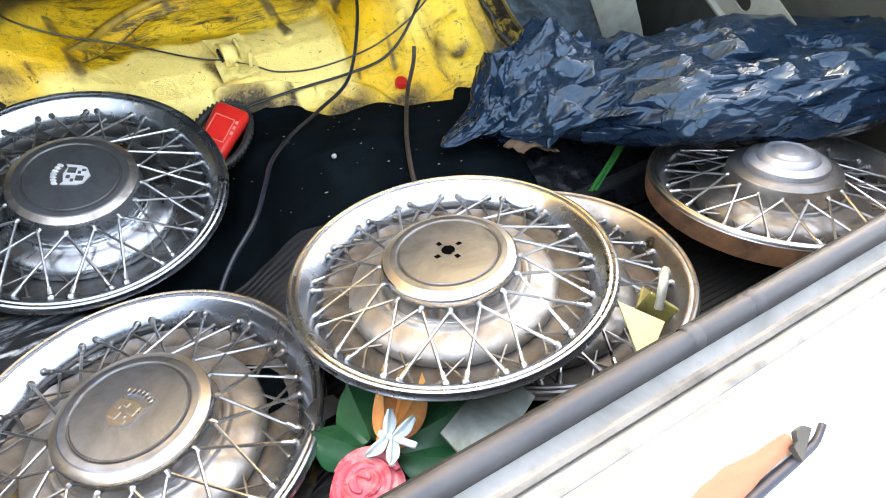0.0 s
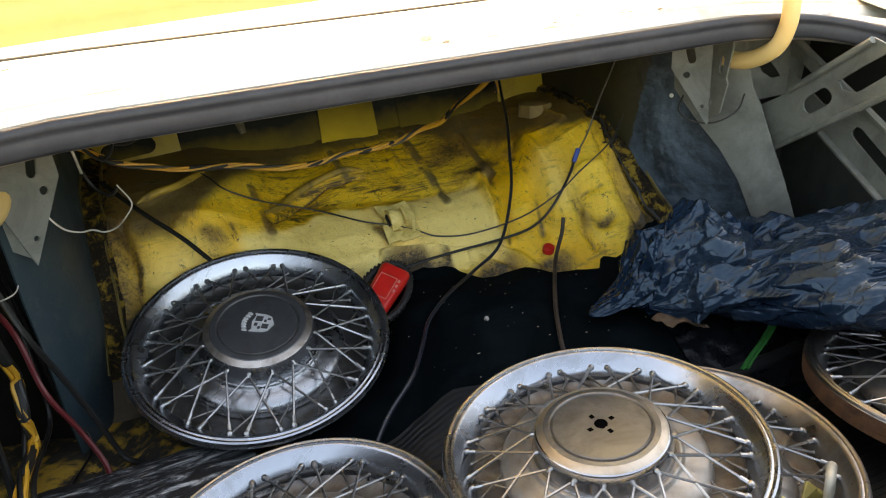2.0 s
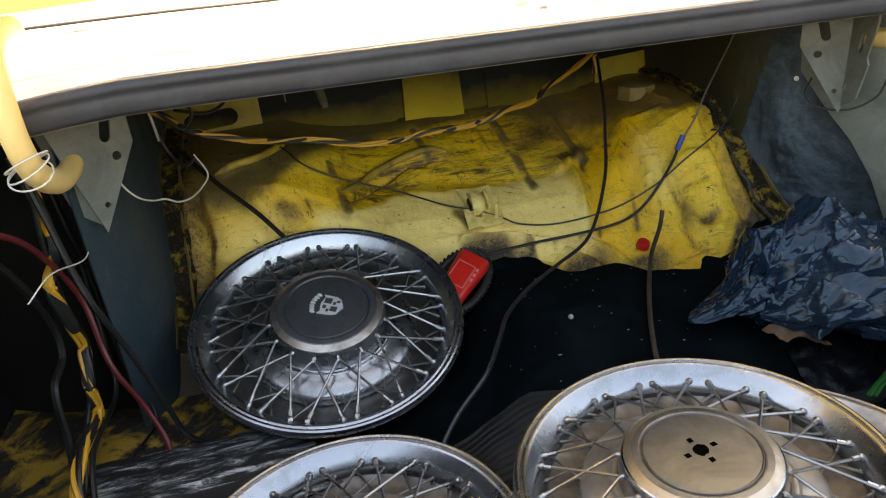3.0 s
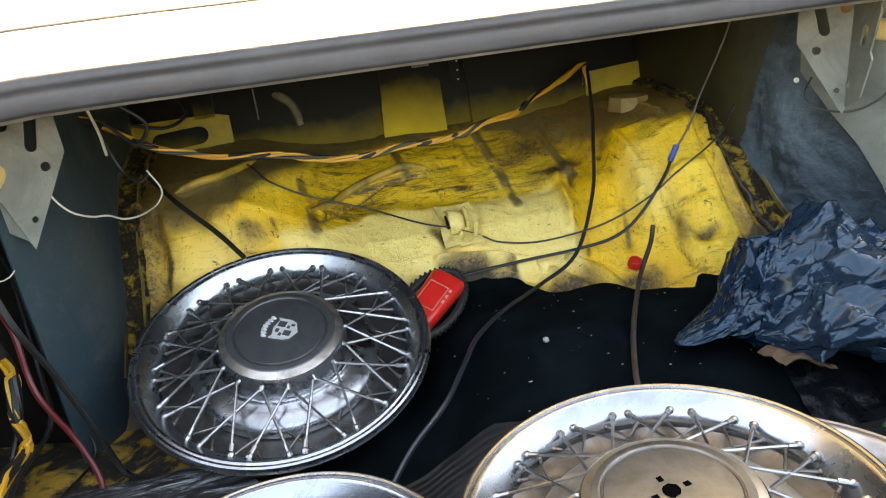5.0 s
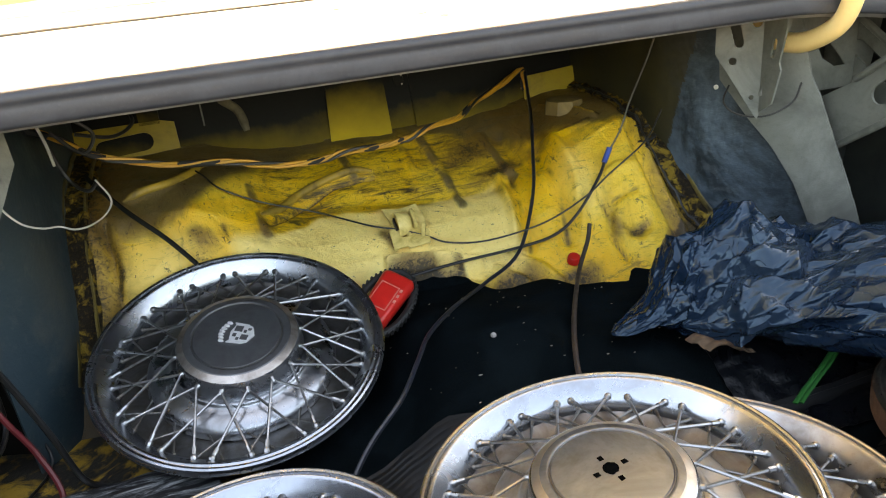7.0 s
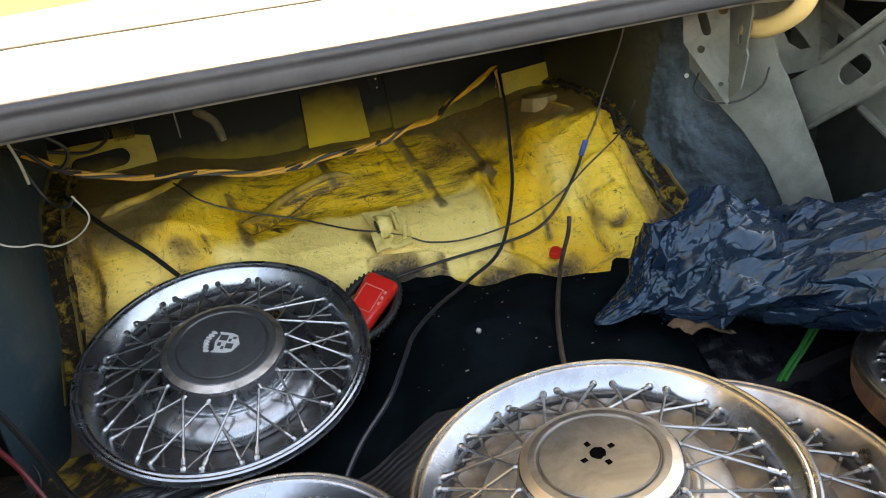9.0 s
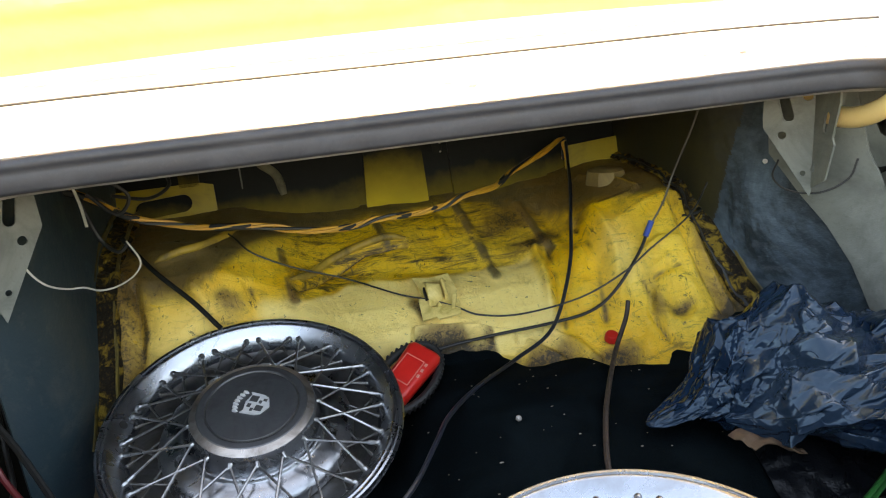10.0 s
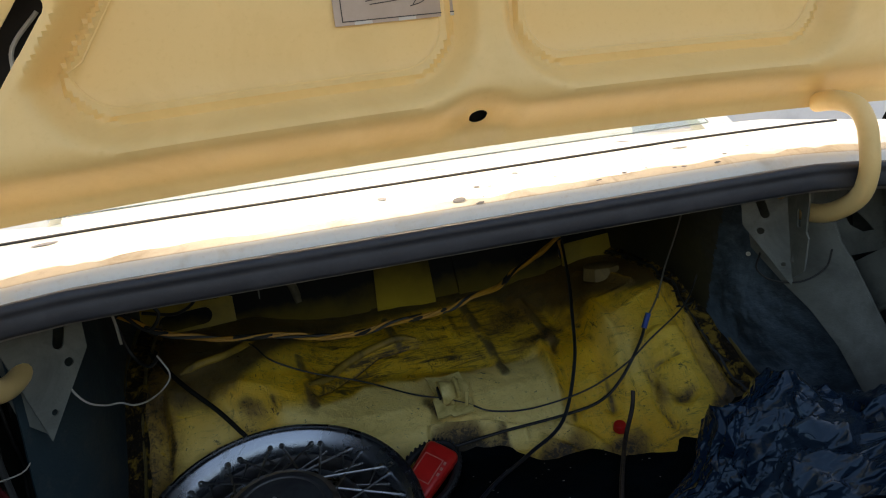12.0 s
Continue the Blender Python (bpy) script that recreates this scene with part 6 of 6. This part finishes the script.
pb = bmesh.new()
bmesh.ops.create_icosphere(pb, subdivisions=2, radius=0.0042)
for v in pb.verts:
    v.co *= 1 + 0.12 * nz(*(v.co * 300))
tagged(part("pebble", pb, plain("stone", (0.28, 0.26, 0.24), 0, 0.8), None, "", True, pose(0.026, 0.84, cloth_z(0.026, 0.84) + 0.004)), "small grey pebble lying on the felt", "stone")

# ---------------------------------------------------------------- small things by the rear edge
LEAF = surface("green_glaze", (0.010, 0.085, 0.032), (0.004, 0.034, 0.016), 0, (0.3, 0.5), 20, 120, (0.4, 0.8), 0.1, 0.001)
PINK = surface("pink_glaze", (0.56, 0.06, 0.09), (0.72, 0.30, 0.31), 0, (0.35, 0.6), 45, 160, (0.45, 0.7), 0.1, 0.001)
ORANGE = surface("orange_glaze", (0.70, 0.20, 0.07), (0.72, 0.42, 0.12), 0, (0.35, 0.6), 28, 120, (0.4, 0.7), 0.1, 0.001)
WHITE_GLAZE = plain("white_glaze", (0.50, 0.61, 0.62), 0, 0.4)


def leaf(length, width, bend):
    def fn(u, v):
        w = width * math.sin(math.pi * min(0.98, 0.04 + 0.94 * u)) ** 0.7 * (2 * v - 1) / 2
        return (w, length * u, bend * u * u - 1.2 * w * w / width + 0.004 * gauss(2 * v - 1, 0.15))
    return thicken(grid(fn, 12, 8), 0.004)


plaque = thing("flower_plaque", "painted flower ornament with pink rose and green leaves", "ornament", pose(-0.150, 0.372, -0.048, 10, -6, -28))
for a, l, w in ((20, 0.070, 0.05), (-35, 0.090, 0.055), (60, 0.055, 0.045), (150, 0.06, 0.045), (-100, 0.085, 0.05), (-65, 0.09, 0.05)):
    part("leaf", leaf(l, w, -0.006), LEAF, plaque, "dark green leaf", True, pose(0.02 * math.cos(radians(a + 90)), 0.02 * math.sin(radians(a + 90)), -0.002 - 0.0004 * abs(a) / 10, 0, 0, a))
rose = part("rose", lathe([(0.0, 0.020), (0.012, 0.019), (0.028, 0.012), (0.036, 0.0)], 24), PINK, plaque, "pink painted rose", True, pose(-0.012, -0.030, 0.0))
for k in range(9):
    a = k * 2.4
    r = 0.006 + 0.0033 * k
    b = tube([(r * math.cos(a + t), r * math.sin(a + t), 0.021 - 0.0016 * k + 0.001 * math.sin(t * 3)) for t in [0.28 * j for j in range(9)]], 0.0042 + 0.0003 * k, 7, taper=lambda s: 0.45 + 0.55 * math.sin(math.pi * s))
    part("petal", b, PINK, rose)
bud = part("tulip", leaf(0.070, 0.046, 0.010), ORANGE, plaque, "orange painted tulip", True, pose(0.010, 0.004, 0.004, -8, 0, -18))
part("petal", leaf(0.062, 0.022, 0.012), ORANGE, bud, "", True, pose(0.004, 0.004, 0.006, 0, 0, -16))
part("petal", leaf(0.062, 0.022, 0.012), ORANGE, bud, "", True, pose(-0.004, 0.004, 0.006, 0, 0, 16))
fly = part("dragonfly", box(0.007, 0.040, 0.005, 0.0022), WHITE_GLAZE, plaque, "pale dragonfly shape", True, pose(0.022, 0.002, 0.026, 0, 0, 62))
for a, y in ((70, 0.010), (-70, 0.010), (112, 0.004), (-112, 0.004)):
    part("wing", leaf(0.027, 0.013, 0.002), WHITE_GLAZE, fly, "", True, pose(0, y, 0.001, 0, 0, a))
bm = plate([(-0.05, -0.022), (0.055, -0.030), (0.062, 0.020), (-0.03, 0.032)], [], 0.003)
tagged(part("metal_offcut", bm, surface("galvanised", (0.32, 0.35, 0.32), (0.14, 0.16, 0.13), 0.7, (0.4, 0.7), 18, 120, (0.4, 0.7), 0.2, 0.001), None, "", False, pose(-0.055, 0.335, -0.030, 14, -4, 30)), "scuffed grey metal offcut", "metal scrap")
bm = plate([(-0.02, -0.01), (0.018, -0.014), (0.022, 0.006), (0.0, 0.014), (-0.018, 0.008)], [], 0.002)
tagged(part("foil_scrap", bm, CHROME_DULL, None, "", False, pose(-0.170, 0.462, -0.055, 18, 12, 20)), "crumpled piece of silvery foil", "scrap")
PALE_YELLOW = plain("pale_yellow_card", (0.78, 0.66, 0.28), 0, 0.6)
bm = plate([(-0.026, -0.03), (0.028, -0.012), (0.004, 0.036)], [], 0.0015)
tagged(part("yellow_card", bm, PALE_YELLOW, None, "", False, pose(0.122, 0.318, 0.010, 38, -14, 10)), "corner of pale yellow card", "card")
latch = thing("latch_bracket", "olive metal latch bracket with a pale bent bar", "bracket", pose(0.178, 0.352, -0.012, 25, 5, 35))
OLIVE = surface("olive_paint", (0.22, 0.20, 0.06), (0.08, 0.07, 0.03), 0.3, (0.4, 0.7), 25, 140, (0.4, 0.7), 0.2, 0.001)
part("plate", box(0.046, 0.034, 0.005, 0.002), OLIVE, latch, "", False)
part("side", box(0.005, 0.034, 0.034, 0.002, (-0.022, 0, 0.014)), OLIVE, latch, "", False)
part("bar", tube(smooth_path([(-0.024, 0.0, 0.02), (-0.020, 0.010, 0.040), (-0.008, 0.014, 0.046), (0.02, 0.010, 0.036), (0.042, 0.004, 0.018)], 5), 0.005, 10), surface("pale_bar", (0.42, 0.42, 0.36), (0.2, 0.2, 0.16), 0.2, (0.4, 0.6), 30, 160, (0.4, 0.7), 0.2, 0.001), latch, "pale bent steel bar")
GUTTER_EDGE = surface("worn_gutter_edge", (0.20, 0.20, 0.19), (0.08, 0.08, 0.075), 0.0, (0.4, 0.7), 30, 160, (0.4, 0.7), 0.2, 0.001)
for off, up, r in ((0.0385, 0.0145, 0.0022), (0.0175, -0.0035, 0.0030)):
    part("gutter_lip", tube([(-0.66 + 0.03 * k, OPEN_Y0 - off + 0.0006 * nz(k * 0.9, 3.0), Z0 + up) for k in range(45)], r, 6), GUTTER_EDGE, car, "thin worn edge along the rear gutter")
# ends of the seal at the catch
for x in (-0.031, 0.008):
    part("seal_end", lathe([(0.0, 0.002), (0.0055, 0.0015), (0.0078, -0.002), (0.0076, -0.010)], 16), RUBBER, car, "", True, pose(x, 0.158, 0.2205, 0, 90 if x < -0.02 else -90, 0))
# broken filler and trim on the tail
FILLER = surface("orange_filler", (0.20, 0.072, 0.038), (0.25, 0.11, 0.065), 0, (0.7, 0.9), 25, 150, (0.4, 0.7), 0.3, 0.001)


def tail_z(y):
    return lerp([(-0.01, 0.05), (0.0, 0.110), (0.025, 0.160), (0.06, 0.200), (0.09, 0.222), (0.10, 0.2275)], y)


def filler(u, v):
    x, y = -0.140 + 0.088 * u, 0.0835 + 0.002 * u + (0.013 - 0.006 * abs(2 * u - 1) + 0.004 * nz(u * 7, 1.3)) * (v - 0.5)
    return (x, y, tail_z(y) + 0.003 + 0.002 * math.sin(math.pi * v))


sheet("filler_patch", thicken(grid(filler, 20, 8), 0.003), FILLER, car, "broken orange body filler")
bm = plate([(-0.018, -0.006), (-0.013, 0.005), (-0.005, 0.003), (0.003, 0.007), (0.013, 0.003), (0.019, -0.006)], [], 0.003)
part("filler_hole", bm, BLACK_RUBBER, car, "dark jagged break in the tail panel", False, pose(-0.048, 0.084, tail_z(0.084) + 0.002, 36, 0, 25) @ Matrix.Diagonal((0.6, 0.6, 1, 1)))
tagged(part("trim_strip", tube(smooth_path([(-0.165, 0.060, 0.203), (-0.130, 0.071, 0.211), (-0.096, 0.0765, 0.215), (-0.057, 0.0785, 0.217), (-0.040, 0.0795, 0.2175), (-0.030, 0.083, 0.2205)], 6), 0.0036, 10, squash=(1.0, 0.6), taper=lambda s: 0.55 + 0.45 * math.sin(math.pi * min(1.0, 0.15 + s))), plain("blue_black_trim", (0.004, 0.007, 0.018), 0, 0.4)), "loose dark trim strip along the tail", "trim strip")
bm = thicken(grid(lambda u, v: (-0.20 + 0.5 * u, lerp([(0, 0.030), (0.2, 0.062), (0.35, 0.078), (0.5, 0.074), (1, 0.072)], u) - 0.07 * v + 0.004 * nz(u * 20, 0), lerp([(0, 0.176), (0.2, 0.204), (0.35, 0.216), (0.5, 0.213), (1, 0.212)], u) - 0.03 * v * v - 0.012 * v), 60, 8), 0.006)
sheet("bumper_filler", bm, PAINT_WHITE, car, "white bumper filler panel with a ragged edge")
part("panel_gap", box(0.005, 0.030, 0.0015, 0.0005), surface("gap_grey", (0.25, 0.25, 0.24), (0.15, 0.15, 0.14), 0, (0.5, 0.7), 20, 100, (0.4, 0.7), 0.1, 0.001), car, "grey scrape on the tail panel", False, pose(0.030, 0.086, tail_z(0.086) + 0.002, 34, 0, -30))
tagged(part("screw", lathe([(0, 0.003), (0.004, 0.0025), (0.0055, 0.0)], 12), STEEL, car, "", True, pose(0.105, 0.088, tail_z(0.088) + 0.002, 20, 0, 0)), "")

# paint flakes and grit on the deck
FLAKE = surface("bare_patch", (0.05, 0.045, 0.05), (0.14, 0.12, 0.11), 0, (0.6, 0.9), 60, 200, (0.4, 0.7), 0.2, 0.001)
rng = random.Random(11)
bm = bmesh.new()


def flake(x, y, a, b, ang):
    n = 9
    vs = []
    for k in range(n):
        t = 2 * math.pi * k / n
        r = rng.uniform(0.65, 1.15)
        px, py = a * r * math.cos(t), b * r * math.sin(t)
        X, Y = x + px * math.cos(ang) - py * math.sin(ang), y + px * math.sin(ang) + py * math.cos(ang)
        vs.append(bm.verts.new((X, Y, deck_z(X, Y) + 0.0044)))
    bm.faces.new(vs)


for x, y, a, b in ((-0.012, 0.896, 0.011, 0.007), (0.012, 0.882, 0.006, 0.003), (-0.105, 0.957, 0.008, 0.013), (0.027, 0.943, 0.005, 0.007), (0.108, 1.011, 0.006, 0.010), (0.42, 1.25, 0.016, 0.022), (0.39, 1.012, 0.012, 0.013), (-0.56, 1.042, 0.020, 0.020), (0.033, 1.255, 0.016, 0.010), (-0.085, 1.26, 0.014, 0.008)):
    flake(x, y, a, b, 0.3)
for k in range(46):
    x, y = rng.gauss(0.24, 0.13), rng.uniform(0.885, 1.0)
    flake(x, y, rng.uniform(0.001, 0.006), rng.uniform(0.001, 0.003), rng.uniform(-0.4, 0.4))
tagged(sheet("paint_flakes", bm, FLAKE, car, "bare spots where paint has flaked"), kind="stuff")

# ---------------------------------------------------------------- the yard beyond
VAN_WHITE = surface("white_van_paint", (0.78, 0.79, 0.80), (0.6, 0.6, 0.6), 0, (0.3, 0.5), 2, 40, (0.5, 0.8), 0.05, 0.002)
van = thing("van", "white van with a bare brake drum in its wheel arch", "van", pose(5.05, 4.35, -0.66, 0, 0, -42))
arch = [(0.62 * math.cos(radians(a)), 0.62 + 0.62 * math.sin(radians(a))) for a in range(0, 181, 12)]
outline = [(-2.6, 0.35), (-0.62, 0.35), *reversed(arch), (0.62, 0.35), (1.6, 0.35), (1.7, 0.9), (1.5, 1.25), (0.6, 1.95), (-2.6, 2.05)]
part("side_panel", plate(outline, [], 0.05), VAN_WHITE, van, "", False, IN_XZ)
part("wheel_well", box(1.5, 0.7, 1.3, 0.05, (0, 0.45, 0.8)), DARK_PANEL, van, "dark wheel well")
part("cab_body", box(4.0, 1.6, 1.5, 0.1, (-0.6, 0.95, 1.15)), VAN_WHITE, van)
part("brake_drum", lathe([(0.0, 0.10), (0.07, 0.10), (0.075, 0.07), (0.15, 0.065), (0.165, 0.05), (0.165, -0.03)], 32), PAINT_CREAM, van, "cream coloured brake drum", True, pose(0.05, -0.02, 0.70, 90, 0, 0))
part("suspension_arm", tube(smooth_path([(0.0, 0.05, 0.75), (0.02, 0.0, 0.95), (0.1, 0.05, 1.12), (0.25, 0.1, 1.16)], 5), 0.06, 8), VAN_WHITE, van, "pale suspension strut")
rng = random.Random(3)
for k in range(9):
    b = box(rng.uniform(0.15, 0.5), rng.uniform(0.1, 0.3), rng.uniform(0.08, 0.25), 0.03)
    for v in b.verts:
        v.co += 0.05 * Vector((nz(*(v.co * 5)), nz(*(v.co * 5 + Vector((3, 0, 0)))), nz(*(v.co * 5 + Vector((0, 3, 0))))))
    tagged(part("scrap_lump", b, RUST if k % 3 else DARK_PANEL, None, "", True, pose(8.8 + 0.9 * (k % 3) + rng.uniform(-0.3, 0.3), 8.0 + 0.8 * (k // 3) + rng.uniform(-0.3, 0.3), -0.58, 0, 0, rng.uniform(0, 180))), "rusty scrap metal lying in the yard", "scrap", "scrap in the yard")
